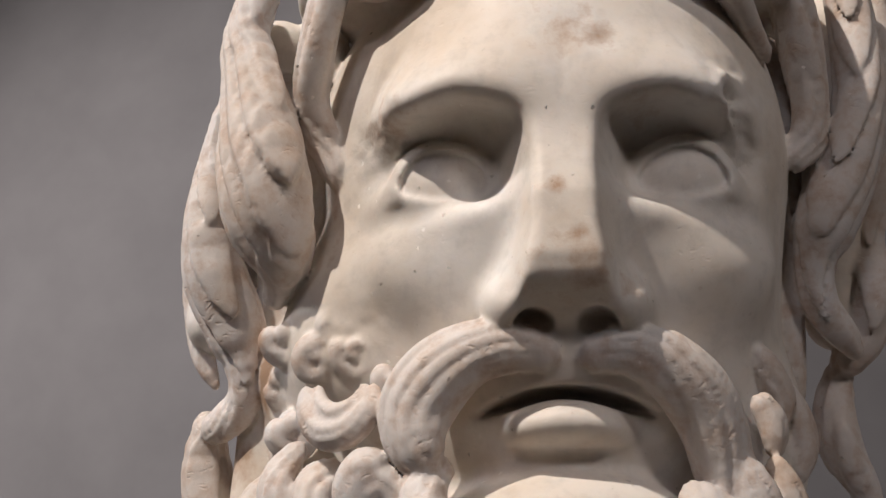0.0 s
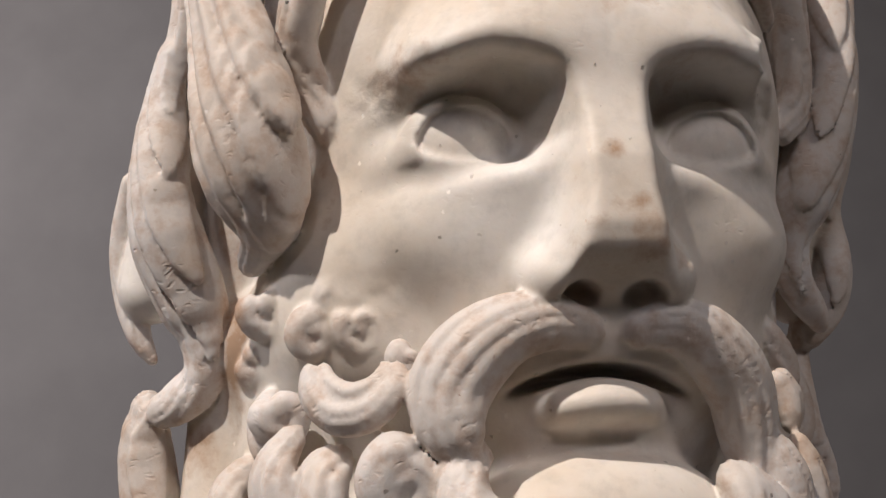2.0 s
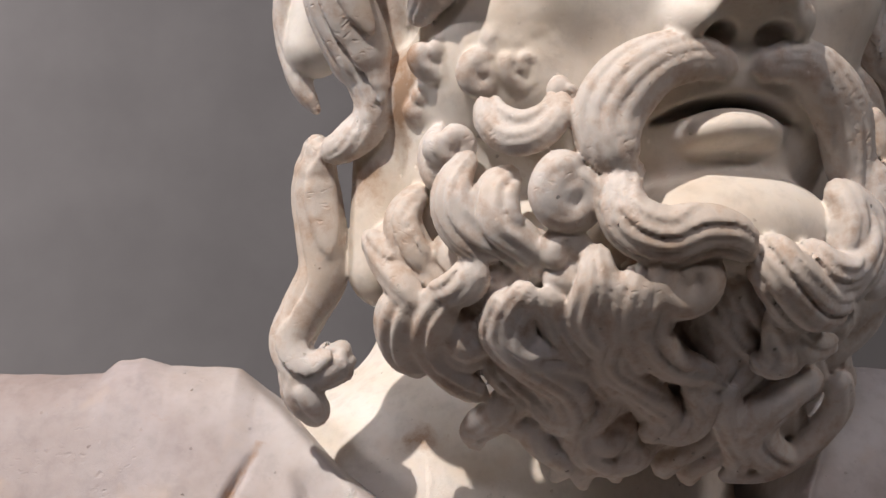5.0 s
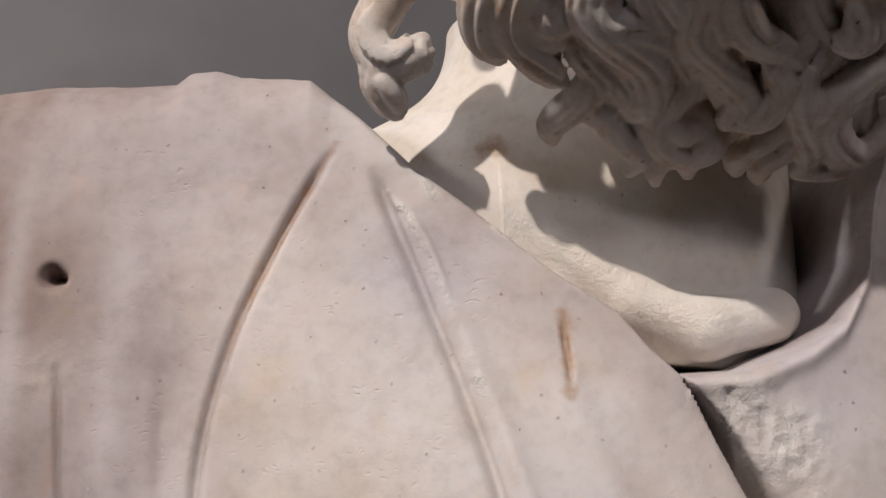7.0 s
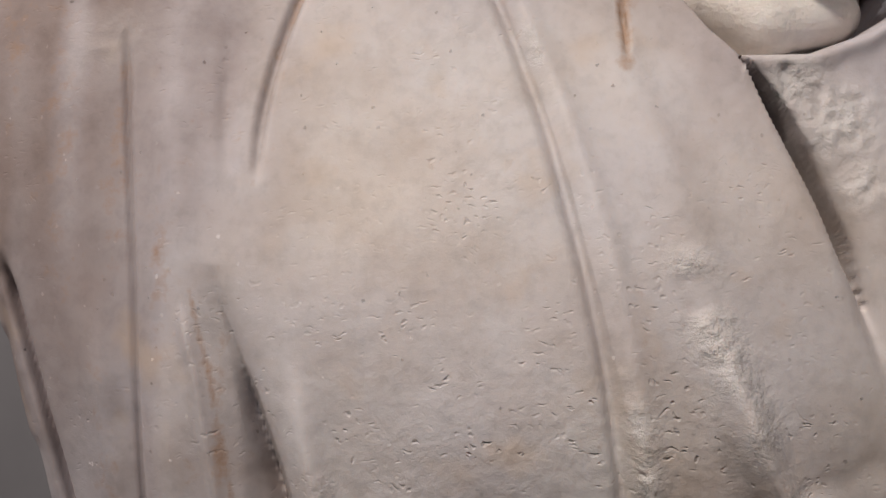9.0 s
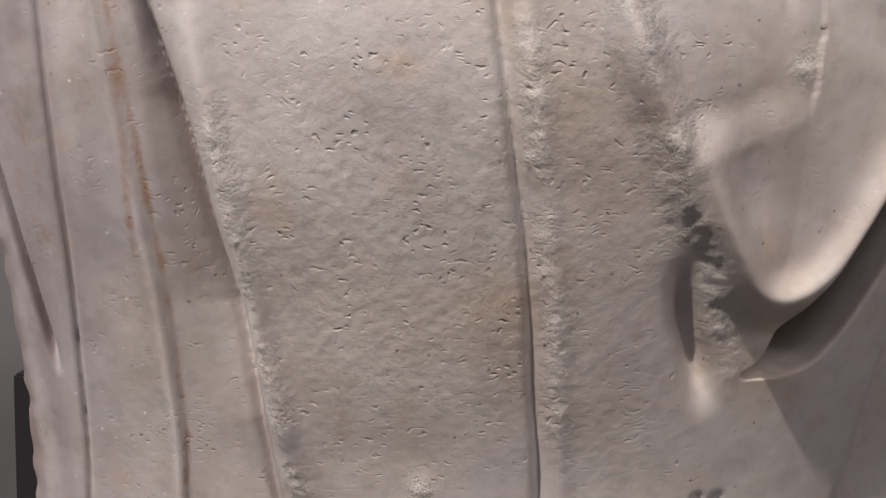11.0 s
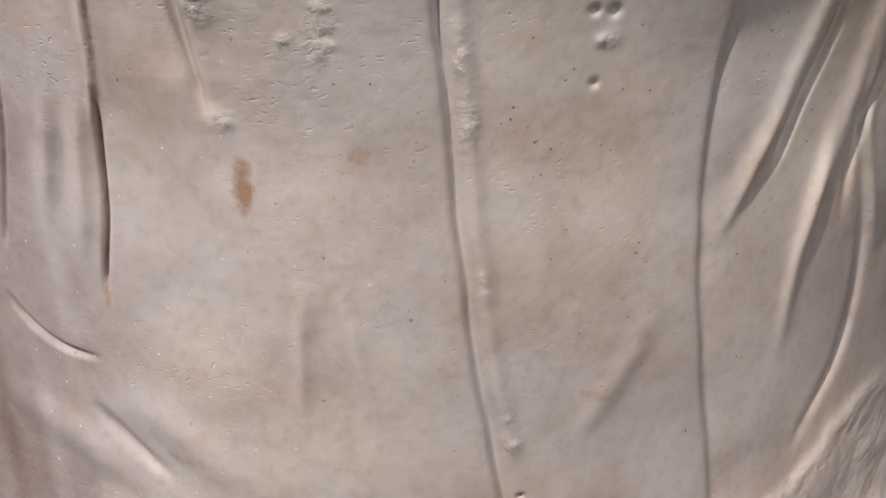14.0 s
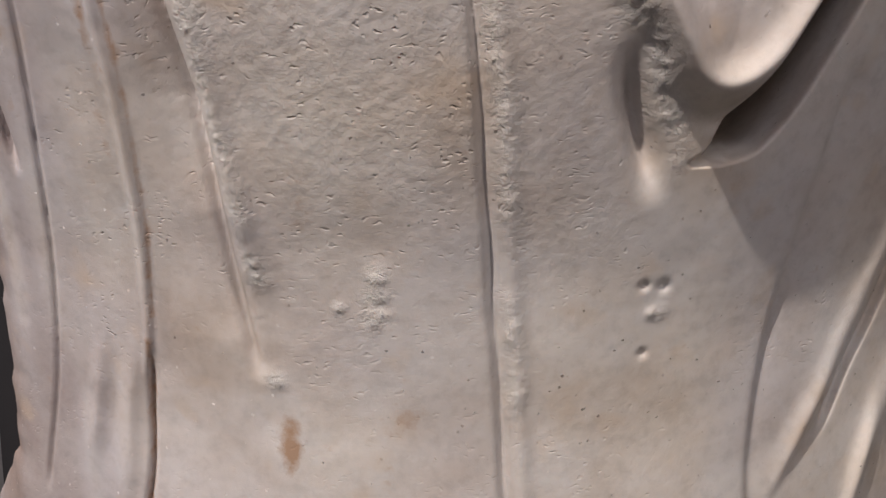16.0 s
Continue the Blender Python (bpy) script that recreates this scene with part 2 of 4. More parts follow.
def head_field():
    """The head without its hair, as a field of distances in millimetres."""
    p = u, v, w = lattice(HEAD_LO, HEAD_HI, HEAD_STEP)
    q = (np.abs(u - MID), v, w)  # mirrored
    d = egg(p, (MID, 25, -72), (87, 100, 95))
    d = smin(d, egg(p, (MID, -42, -70), (80, 86, 75)), 18)
    d = smin(d, egg(q, (44, -26, -22), (25, 17, 20)), 16)
    d = smin(d, egg(p, (-58, -10, -52), (32, 56, 34)), 14)
    d = smin(d, egg(p, (-66, 40, -52), (24, 40, 30)), 14)
    d = smin(d, egg(p, (-74, -40, -50), (31, 36, 34)), 14)
    # brow, then the hollows of the eyes
    drooped = (q[0], v + 0.20 * np.maximum(q[0] - 34, 0), w)  # the brow falls towards the temple
    d = smin(d, egg(drooped, (31, 27.5, 5), (31, 12, 17)), 18)
    d = smax(d, -egg(drooped, (37, 8, 15), (30, 16.5, 26)), 8)
    d = smax(d, -egg(q, (64, 5, 8), (13, 13, 18)), 14)
    # eyeballs, then lids that follow them in a round arch
    ball = np.sqrt((q[0] - 40) ** 2 + (v - 2.0) ** 2 + (w + 18.0) ** 2)
    d = smin(d, ball - 20.0, 1.2)
    e = np.minimum(np.abs(q[0] - 40) / 16.0, 1.25)
    arch = np.sqrt(((q[0] - 40) / 15.0) ** 2 + ((v + 0.5) / 13.0) ** 2)
    band = np.abs(arch - 1.20) - 0.19
    lid = smax(smax(smax(ball - 22.8, band * 13, 1.5), -(v + 4.0), 2.0), np.abs(q[0] - 40) - 20.0, 4.0)
    d = smin(d, lid, 1.4)
    under = -0.8 - 4.8 * np.maximum(1 - e * e, -0.3)
    low = smax(smax(smax(ball - 21.6, v - under, 1.2), (under - 9) - v, 3.0), np.abs(q[0] - 40) - 19.0, 5.0)
    d = smin(d, low, 4.0)
    d = smin(d, egg(q, (58, -2, -19), (8, 7, 10)), 8)
    d = smax(d, -egg(p, (58, 28, 8), (6, 5, 8)), 6)
    # nose: a flat ridge with sloping flanks, the tip worn to a plane
    ridge = np.interp(v, [-60, -36, -30, -10, 8, 20, 34], [24, 31, 32.5, 30.5, 25, 21.5, 18]).astype(np.float32)
    half = np.interp(v, [-50, -36, -20, 0, 20, 34], [13, 12, 9.5, 9, 11, 15]).astype(np.float32)
    flank = (q[0] - half - np.maximum(ridge - w, 0) * 0.42) * 0.9
    n = smax(w - ridge, flank, 3)
    n = smax(n, -(v + 37 - (31 - w) * -0.62) * 0.85, 2.0)
    n = np.maximum(n, v - 30)
    n = np.maximum(n, -20 - w)
    d = smin(d, n, 5)
    d = smin(d, egg(q, (18, -42, 7), (8.8, 8.5, 13)), 8)
    d = smax(d, -egg(q, (10, -49, 14), (6.5, 5.5, 9)), 1.5)
    # mouth and chin
    d = smin(d, egg(p, (MID, -58, -8), (36, 12, 15)), 8)
    bow = v + 0.007 * (u - MID) ** 2
    d = smax(d, -egg((u, bow, w), (MID, -69.5, -2), (31, 3.4, 17)), 1.5)
    lip = egg((u, bow, w), (MID, -78, -8), (23, 8.0, 17))
    d = smin(d, lip, 2.5)
    d = smax(d, -egg((u, v + 0.004 * (u - MID) ** 2, w), (MID, -90, 10), (24, 4.5, 9)), 4)
    d = smax(d, -egg(q, (27, -82, 2), (8, 10, 10)), 5)
    d = smin(d, egg(p, (MID, -112, -16), (42, 21, 26)), 8)
    # the mass under the curls
    d = smin(d, egg(p, (-14, -126, -50), (72, 44, 36)), 8)
    d = smin(d, egg(p, (-10, -163, -74), (62, 28, 28)), 10)
    d = smin(d, egg(p, (-82, -84, -62), (30, 42, 22)), 8)
    d = smin(d, capsule(p, (-66, -58, -36), (-104, -54, -64), 14, 15), 18)
    d = smin(d, capsule(p, (-112, -30, -76), (-116, -120, -76), 13, 16), 6)
    d = smin(d, egg(p, (56, -80, -62), (28, 46, 34)), 8)
    d = smin(d, egg(p, (-12, 0, -108), (106, 100, 52)), 6)
    d = smin(d, egg(p, (-5, 96, -66), (102, 30, 92)), 6)
    d = smin(d, capsule(p, (-118, 80, -74), (-142, -30, -84), 16, 12), 5)
    d = smin(d, capsule(p, (112, 90, -84), (106, -30, -94), 16, 12), 5)
    # chipped brows and small knocks
    knock = np.zeros(u.shape[:2], np.float32)
    for a, b, r, deep in ((53, 27, 10, 1.1), (58, 14, 8, 0.9), (-67, 20, 9, 0.6), (-60, 27, 6, 0.5), (9, 46, 6, 0.5), (-22, -40, 4, 0.35), (16, -38, 4, 0.35), (-70, -44, 10, 0.25)):
        knock = np.maximum(knock, deep * np.exp(-((u[:, :, 0] - a) ** 2 + (v[:, :, 0] - b) ** 2) / r**2))
    rough = 1.3 * ripple(knock.shape, 6.0, 61, HEAD_STEP) + 0.9 * ripple(knock.shape, 3.0, 62, HEAD_STEP)
    d += (knock * np.maximum(rough + 1.0, -0.3)).astype(np.float32)[:, :, None] * (w > -40)
    d += (0.16 * ripple(knock.shape, 16.0, 63, HEAD_STEP)).astype(np.float32)[:, :, None]
    return d


def carve_head():
    d = head_field()
    bald = d.copy()
    for course, how in LOCKS:
        join_lock(d, course, **how)
    hairy = np.clip((bald - d) / 2.0, 0, 1)
    verts, quads = skin(d, HEAD_LO, HEAD_STEP)
    at = np.clip(((verts - np.array(HEAD_LO)) / HEAD_STEP).round().astype(int), 0, np.array(d.shape) - 1)
    hair = hairy[tuple(at.T)]
    u, v, w = verts.T
    rust = np.zeros(len(verts))
    for a, b, r, s in ((9, 45, 6, 0.75), (-2, 47, 12, 0.4), (1, -24, 3.5, 0.8), (-6, -9, 4, 0.6), (-62, 22, 9, 0.5), (2, -33, 11, 0.5), (-10, -35, 8, 0.4), (16, -38, 7, 0.4), (22, 22, 6, 0.3)):
        rust = np.maximum(rust, s * np.exp(-((u - a) ** 2 + (v - b) ** 2) / r**2) * (w > -15))
    for a, b, ru, rv, s in ((-113, -52, 5, 26, 0.85), (-124, -86, 10, 10, 0.5), (-86, 4, 6, 22, 0.4), (-60, -86, 10, 6, 0.35), (84, -40, 8, 30, 0.35)):
        rust = np.maximum(rust, s * np.exp(-(((u - a) / ru) ** 2) - ((v - b) / rv) ** 2) * (w < -20))
    knocked = sum(np.exp(-((u - a) ** 2 + (v - b) ** 2) / 60) for a, b in ((52, 24), (57, 12), (-67, 20))) * (w > -40)
    keep(to_world(verts), quads, np.maximum(rust, 0.28 * hair), 0.32 * hair, 0.25 * np.clip(knocked, 0, 1), 0.08 + 0.16 * hair)


LOCKS = []  # courses of points: right, up, forward and half width; and how each is cut


def lock(*course, **how):
    LOCKS.append((course, how))


def snail(u, v, w, size, start, turns, thick):
    """A snail curl: a tapering lock wound inwards, its middle standing proud."""
    course = []
    for i in range(12):
        k = i / 11
        a, r = start + turns * 2 * math.pi * k, size * (1 - 0.85 * k)
        course.append((u + r * math.cos(a), v + r * math.sin(a), w - 5 + 3.0 * k + 0.25 * r * math.sin(a), 1.25 * thick * (1 - 0.4 * k)))
    lock(*course, n=3, depth=0.16, flat=0.9, soft=0.8)


def join_lock(field, pts, n=7, twist=0.0, depth=0.25, flat=0.74, soft=1.2):
    """A lock of hair, a bent, tapering, flattened roll with strands cut along it, grown into the head's field."""
    c = np.array(pts, float)
    c = np.vstack([2 * c[0] - c[1], c, 2 * c[-1] - c[-2]])
    steps = 12 if len(pts) < 10 else 6
    t = np.linspace(0, 1, steps, endpoint=False)[:, None]
    path = []
    for a, b, e, f in zip(c[:-3], c[1:-2], c[2:-1], c[3:]):
        path.append(0.5 * (2 * b + (e - a) * t + (2 * a - 5 * b + 4 * e - f) * t**2 + (3 * b - a - 3 * e + f) * t**3))
    path = np.vstack([*path, c[-2:-1]])
    at, r = path[:, :3], np.maximum(path[:, 3], 0.6) * 1.12
    gaps = np.linalg.norm(np.diff(at, axis=0), axis=1)
    length = np.r_[0, np.cumsum(gaps)]
    ends = np.minimum(length, length[-1] - length)
    r = r * np.sqrt(np.clip(ends / (r * 0.8), 0.05, 1))
    along = np.gradient(at, axis=0)
    along /= np.linalg.norm(along, axis=1)[:, None] + 1e-9
    outward = at - np.array((MID, -40, -95))
    outward -= (outward * along).sum(1)[:, None] * along
    outward /= np.linalg.norm(outward, axis=1)[:, None] + 1e-9
    side = np.cross(along, outward)
    slope, lean, tip = [np.gradient(x, length + np.arange(len(r)) * 1e-6, axis=0) for x in (r, side, outward)]
    reach = np.r_[gaps, gaps[-1]] * 0.55
    shift = at[0].sum() * 1.7
    lo, h = np.array(HEAD_LO), HEAD_STEP
    shape = np.array(field.shape)
    lo_i = np.clip(((at - r[:, None]).min(0) - 6 - lo) / h, 0, shape).astype(int)
    hi_i = np.clip(((at + r[:, None]).max(0) + 6 - lo) / h + 1, 0, shape).astype(int)
    if (hi_i <= lo_i).any():
        return
    mine = np.full(hi_i - lo_i, 50.0, np.float32)
    for first in range(0, len(at), 5):
        some = slice(first, first + 6)
        a_i = np.clip(((at[some] - r[some, None]).min(0) - 5 - lo) / h, lo_i, hi_i).astype(int)
        b_i = np.clip(((at[some] + r[some, None]).max(0) + 5 - lo) / h + 1, lo_i, hi_i).astype(int)
        if (b_i <= a_i).any():
            continue
        p = np.stack(np.meshgrid(*[lo[k] + h * np.arange(a_i[k], b_i[k]) for k in range(3)], indexing="ij"), -1)
        best, near = np.full(p.shape[:3], 1e9), np.zeros(p.shape[:3], int)
        for i in range(first, min(first + 6, len(at))):
            far = ((p - at[i]) ** 2).sum(-1)
            closer = far < best
            best[closer], near[closer] = far[closer], i
        delta = p - at[near]
        c0 = (delta * along[near]).sum(-1)
        step = np.clip(c0, -reach[near], reach[near])
        there = step[..., None]
        a0 = (delta * (side[near] + lean[near] * there)).sum(-1)
        b0 = (delta * (outward[near] + tip[near] * there)).sum(-1) / flat
        run, thick = length[near] + step, np.maximum(r[near] + slope[near] * step, 0.3)
        # strands slant across the lock as they run down it
        across = n / 1.9 * np.clip(a0 / thick, -1.2, 1.2) + 0.045 * (twist or 0.6) * run + 0.35 * np.sin(run / 11 + shift)
        strand = np.abs(np.sin(0.5 * math.pi * across + 0.3 * np.sin(3 * across + shift)))
        cut = 1 - depth * (0.8 + 0.3 * np.sin(1.7 * across + shift)) * (1 - strand) ** 1.2
        radius = thick * cut
        rho = np.sqrt(a0 * a0 + b0 * b0 + (c0 - step) ** 2)
        win = tuple(slice(x - o, y - o) for x, y, o in zip(a_i, b_i, lo_i))
        mine[win] = np.minimum(mine[win], (rho - radius) * 0.85)
    whole = tuple(slice(x, y) for x, y in zip(lo_i, hi_i))
    field[whole] = smin(field[whole], mine, soft)


# long locks beside the right cheek
lock((-112, 104, -34, 9), (-120, 72, -30, 10.5), (-117, 53, -26, 12.5), (-113, 34, -22, 15.5), (-110, 16, -20, 18.6), (-107, -1, -20, 18.6), (-103, -14, -24, 13.5), (-104, -23, -32, 8), (-109, -31, -40, 5.2), n=9, twist=1.2)
lock((-80, 104, -10, 8), (-85, 80, -12, 8.5), (-89, 63, -14, 8.4), (-92, 50, -19, 8.9), (-93, 40, -24, 8), (-89, 27, -28, 7.2), (-84, 16, -28, 6), (-82, 8, -30, 3), n=7, twist=0.8)
lock((-132, 56, -56, 7), (-137, 32, -58, 9), (-138, 13, -56, 11.8), (-138, -3, -55, 13), (-135, -18, -57, 15.2), (-128, -35, -60, 14.6), (-123, -51, -60, 9.4), (-123, -63, -62, 8.4), (-131, -71, -66, 7.2), (-142, -76, -72, 4.2), n=9, twist=1.5)
lock((-142, -67, -78, 5), (-143, -86, -84, 11.6), (-141, -106, -85, 12.6), (-141, -121, -85, 12.4), (-149, -136, -86, 11.5), (-154, -148, -86, 11), (-149, -158, -82, 10), (-139, -157, -79, 8.6), (-134, -149, -79, 5.5), n=8, twist=0.6)
lock((-156, -158, -83, 6.7), (-149, -170, -86, 9.5), (-143, -178, -94, 5.1), n=6)
lock((-149, 14, -82, 5.1), (-154, -10, -88, 5), (-152, -28, -90, 6), (-147, -45, -88, 5.6), (-141, -56, -86, 2.1), n=5)
lock((-122, 100, -50, 10), (-126, 76, -52, 10), (-129, 56, -56, 9.4), (-136, 35, -62, 8.8), (-145, 16, -66, 5.3), n=6)
lock((-99, 102, -30, 9.8), (-81, 87, -16, 8.3), (-64, 79, -6, 8.1), (-47, 81, 2, 6.9), n=7)
lock((43, 76, 4, 6.7), (56, 72, -6, 6.7), (65, 62, -18, 5.2), (72, 53, -26, 3.7), n=6)
# long locks beside the left cheek
lock((78, 98, -34, 10), (86, 77, -42, 10.4), (89, 61, -46, 10.2), (91, 44, -48, 8.6), (89, 30, -48, 7.8), (81, 19, -44, 4.7), n=8, twist=1)
lock((108, 112, -58, 10), (110, 94, -58, 10.4), (112, 71, -58, 11.6), (112, 48, -58, 12.4), (105, 23, -58, 14.4), (97, 3, -60, 14.4), (92, -13, -64, 9.6), (94, -28, -68, 8.6), (104, -40, -74, 6.6), (109, -46, -78, 2.3), n=9, twist=-1.5)
lock((129, 119, -80, 11.2), (129, 73, -84, 9.7), (124, 30, -86, 10.4), (118, 3, -88, 9.4), (118, -21, -86, 11.0), (114, -38, -88, 10.1), (103, -52, -90, 6.6), n=8, twist=-1)
lock((107, -46, -96, 5.4), (103, -64, -96, 9.7), (105, -81, -96, 10.1), (113, -96, -98, 7.4), (116, -113, -100, 6.5), n=7, twist=1)
# moustache
lock((-5, -59, 8, 4), (-20, -55, 9, 7.6), (-33, -57, 8, 9.4), (-44, -64, 6, 11.4), (-51, -74, 4, 11.6), (-51, -84, 5, 9.6), (-46, -93, 7, 4.2), n=9, twist=1.6, depth=0.13)
lock((0, -59, 8, 4), (18, -56, 8, 7.8), (32, -63, 2, 10.2), (41, -73, -4, 11), (45, -87, -8, 10), (47, -100, -10, 7.7), (48, -109, -10, 3.7), n=9, twist=-1.6, depth=0.13)
# whiskers
snail(-101, -45, -31, 7.5, 2.5, 1.3, 3.8)
snail(-88, -55, -19, 7.0, 0.6, 1.4, 3.6)
snail(-73, -53, -14, 7.5, 2.2, 1.4, 3.2)
snail(-82, -44, -16, 5.0, 1.0, 1.2, 2.6)
snail(-105, -59, -42, 6.0, 3.4, 1.2, 3.6)
snail(-97, -78, -29, 7.0, 2.6, 1.3, 4.2)
snail(-114, -84, -64, 7.0, 0.8, 1.3, 4.4)
snail(-61, -64, -6, 4.5, 1.5, 1.2, 2.6)
lock((60, -50, -26, 3), (66, -58, -28, 5), (70, -68, -31, 5.5), (68, -78, -30, 3), n=6)
lock((72, -62, -36, 3), (76, -72, -38, 5.5), (78, -84, -40, 6), (74, -96, -38, 3), n=6)
lock((-90, -64, -16, 2.6), (-89, -74, -13, 4.4), (-82, -81, -8, 5.1), (-73, -80, -3, 5.1), (-66, -73, 0, 4.0), (-65, -65, -2, 1.8), n=6, twist=0.5)
lock((-86, -64, -15, 1.9), (-84, -71, -11, 3.7), (-78, -75, -6, 4.4), (-71, -72, -3, 3.6), (-68, -65, -3, 1.5), n=5, twist=0.5)
lock((-100, -70, -40, 2.8), (-104, -79, -42, 5.1), (-102, -89, -40, 5.5), (-95, -90, -35, 2.7), n=5)
lock((-92, -82, -24, 3.4), (-100, -94, -22, 6.7), (-100, -105, -22, 8.2), (-93, -115, -22, 8.1), (-85, -119, -22, 4.1), n=7, twist=0.8)
lock((-79, -90, -17, 4.1), (-86, -98, -15, 7.7), (-86, -109, -15, 9.2), (-77, -118, -16, 8.4), (-72, -127, -18, 3.7), n=7, twist=0.8)
lock((-106, -91, -50, 4.0), (-114, -103, -48, 7.9), (-111, -116, -46, 9.0), (-103, -126, -44, 5.8), n=7, twist=0.8)
snail(-63, -101, 2, 9.5, 1.2, 1.6, 6)
lock((-41, -90, 3, 4.0), (-48, -100, 6, 7.5), (-46, -111, 9, 9.5), (-35, -117, 12, 10.1), (-22, -115, 14, 9.4), (-11, -118, 14, 7.0), (-6, -125, 12, 2.8), n=9, twist=0.8)
lock((34, -98, -2, 4.5), (39, -106, 0, 7.9), (38, -117, 1, 8.6), (34, -128, 0, 5.6), n=7)
lock((48, -86, -6, 3.5), (55, -98, -7, 6.6), (58, -109, -9, 7.0), (54, -122, -8, 4.6), n=6)
lock((62, -88, -14, 3.2), (67, -99, -15, 5.5), (69, -113, -17, 6.3), (64, -125, -15, 3.9), n=6)
lock((59, -68, -16, 3.6), (64, -77, -18, 5.2), (64, -87, -18, 4.0), n=5)
# beard
snail(-25, -130, 8, 12, 0.6, 1.6, 6.5)
snail(-65, -121, -6, 9, 4.2, 1.1, 5.5)
lock((-55, -118, -3, 4.2), (-56, -131, -1, 7.1), (-56, -143, -12, 8.1), (-46, -155, -21, 7.1), n=7, twist=1)
lock((-41, -127, 5, 4.9), (-44, -137, 0, 7.9), (-42, -149, -13, 8.5), (-32, -163, -25, 6.0), n=7, twist=1)
lock((-76, -131, -10, 4.9), (-80, -141, -24, 7.8), (-76, -153, -32, 9.5), (-61, -157, -29, 7.9), (-50, -163, -30, 4.0), n=7, twist=1)
snail(-91, -148, -37, 7, 1, 1.2, 5)
lock((-94, -117, -27, 5.1), (-94, -126, -24, 6.6), (-99, -131, -28, 6.7), (-107, -132, -35, 4.0), n=6)
lock((1, -119, 8, 6.8), (7, -130, 11, 10.5), (24, -140, 0, 11.6), (35, -139, 0, 7.0), n=10, twist=0.5)
lock((16, -121, 7, 6.9), (24, -129, 7, 8.4), (34, -130, 5, 7.0), (43, -121, 1, 3.5), n=8, twist=0.5)
lock((5, -136, 7, 3.0), (15, -146, -4, 6.2), (27, -155, -13, 7.2), (40, -155, -17, 4.1), n=6)
lock((40, -102, 0, 5.2), (47, -114, -2, 8.0), (42, -127, 1, 8.6), (35, -139, 0, 4.7), n=7)
lock((55, -99, -7, 3.2), (61, -114, -8, 5.3), (54, -130, -3, 6.0), (45, -139, -2, 3.6), n=6)
lock((-82, -134, -17, 5.2), (-83, -146, -30, 8.6), (-71, -157, -34, 9.6), (-57, -167, -39, 8.9), (-54, -179, -49, 7.4), (-60, -183, -58, 3.1), n=7, twist=1)
lock((-72, -132, -9, 4.3), (-64, -145, -19, 6.8), (-56, -156, -26, 6.2), (-53, -165, -34, 2.9), n=6)
lock((-53, -129, 1, 7.0), (-46, -143, -8, 8.3), (-45, -157, -22, 7.8), (-32, -167, -31, 7.6), (-19, -179, -40, 6.9), (-23, -189, -49, 4.8), n=7, twist=1)
lock((-34, -133, 5, 7.7), (-36, -146, -8, 8.8), (-25, -158, -19, 8.2), (-10, -164, -24, 5.8), (0, -169, -28, 2.5), n=7, twist=1)
lock((-48, -180, -48, 3.9), (-47, -191, -58, 5.8), (-35, -199, -64, 6.3), (-24, -198, -60, 5.8), (-20, -191, -52, 3.1), n=6, twist=0.5)
lock((-15, -166, -24, 3.8), (-5, -177, -35, 6.4), (-9, -186, -45, 7.0), (-19, -187, -47, 3.9), n=6)
lock((7, -142, 0, 4.0), (18, -152, -11, 8.6), (18, -160, -18, 8.3), (8, -160, -18, 3.7), n=6)
lock((38, -166, -26, 6.0), (25, -175, -33, 8.7), (19, -187, -45, 9.3), (33, -199, -59, 8.7), (50, -199, -63, 4.6), n=7)
lock((50, -166, -31, 4.3), (55, -181, -46, 6.8), (47, -195, -57, 7.4), (33, -205, -64, 6.0), (13, -206, -63, 4.1), n=6)
lock((-100, -130, -31, 6.1), (-106, -141, -40, 7.9), (-104, -153, -52, 7.7), (-93, -164, -55, 7.8), (-83, -171, -57, 3.9), n=6)
snail(-92, -152, -42, 6.5, 2, 1.2, 4.5)
snail(-66, -179, -57, 7.5, 1, 1.1, 5)
lock((-114, -130, -43, 6.3), (-117, -141, -50, 8.9), (-114, -153, -62, 7.8), (-105, -161, -64, 3.9), n=6)
lock((-126, -107, -60, 4.8), (-120, -120, -51, 7.6), (-114, -132, -43, 7.1), (-108, -141, -43, 2.9), n=6)
snail(-35, -187, -51, 8, 0, 1.2, 5)
lock((2, -169, -27, 3.4), (7, -181, -39, 6.1), (18, -196, -54, 6.8), (19, -208, -66, 3.2), n=6)
# locks behind the long ones, close to the cheeks
lock((-93, 85, -52, 10), (-95, 50, -54, 12), (-96, 20, -56, 12), (-98, -8, -60, 12), (-100, -34, -64, 9), n=7)
lock((-112, 70, -66, 12), (-112, 30, -68, 14), (-112, -10, -74, 14), (-112, -50, -78, 12), (-110, -84, -78, 8), n=7)
lock((80, 80, -68, 12), (82, 40, -70, 12), (80, 0, -74, 12), (80, -40, -78, 12), (82, -70, -80, 8), n=7)


def beard_depth(u, v):
    """How far forward the curls stand, over the head's right and up."""
    front = np.interp(v, (-215, -190, -160, -128, -100, -60), (-72, -52, -24, 0, -2, -8))
    return front - np.interp(u, (-125, -100, -75, -50, 0, 40, 70), (62, 34, 16, 3, 0, 4, 16))


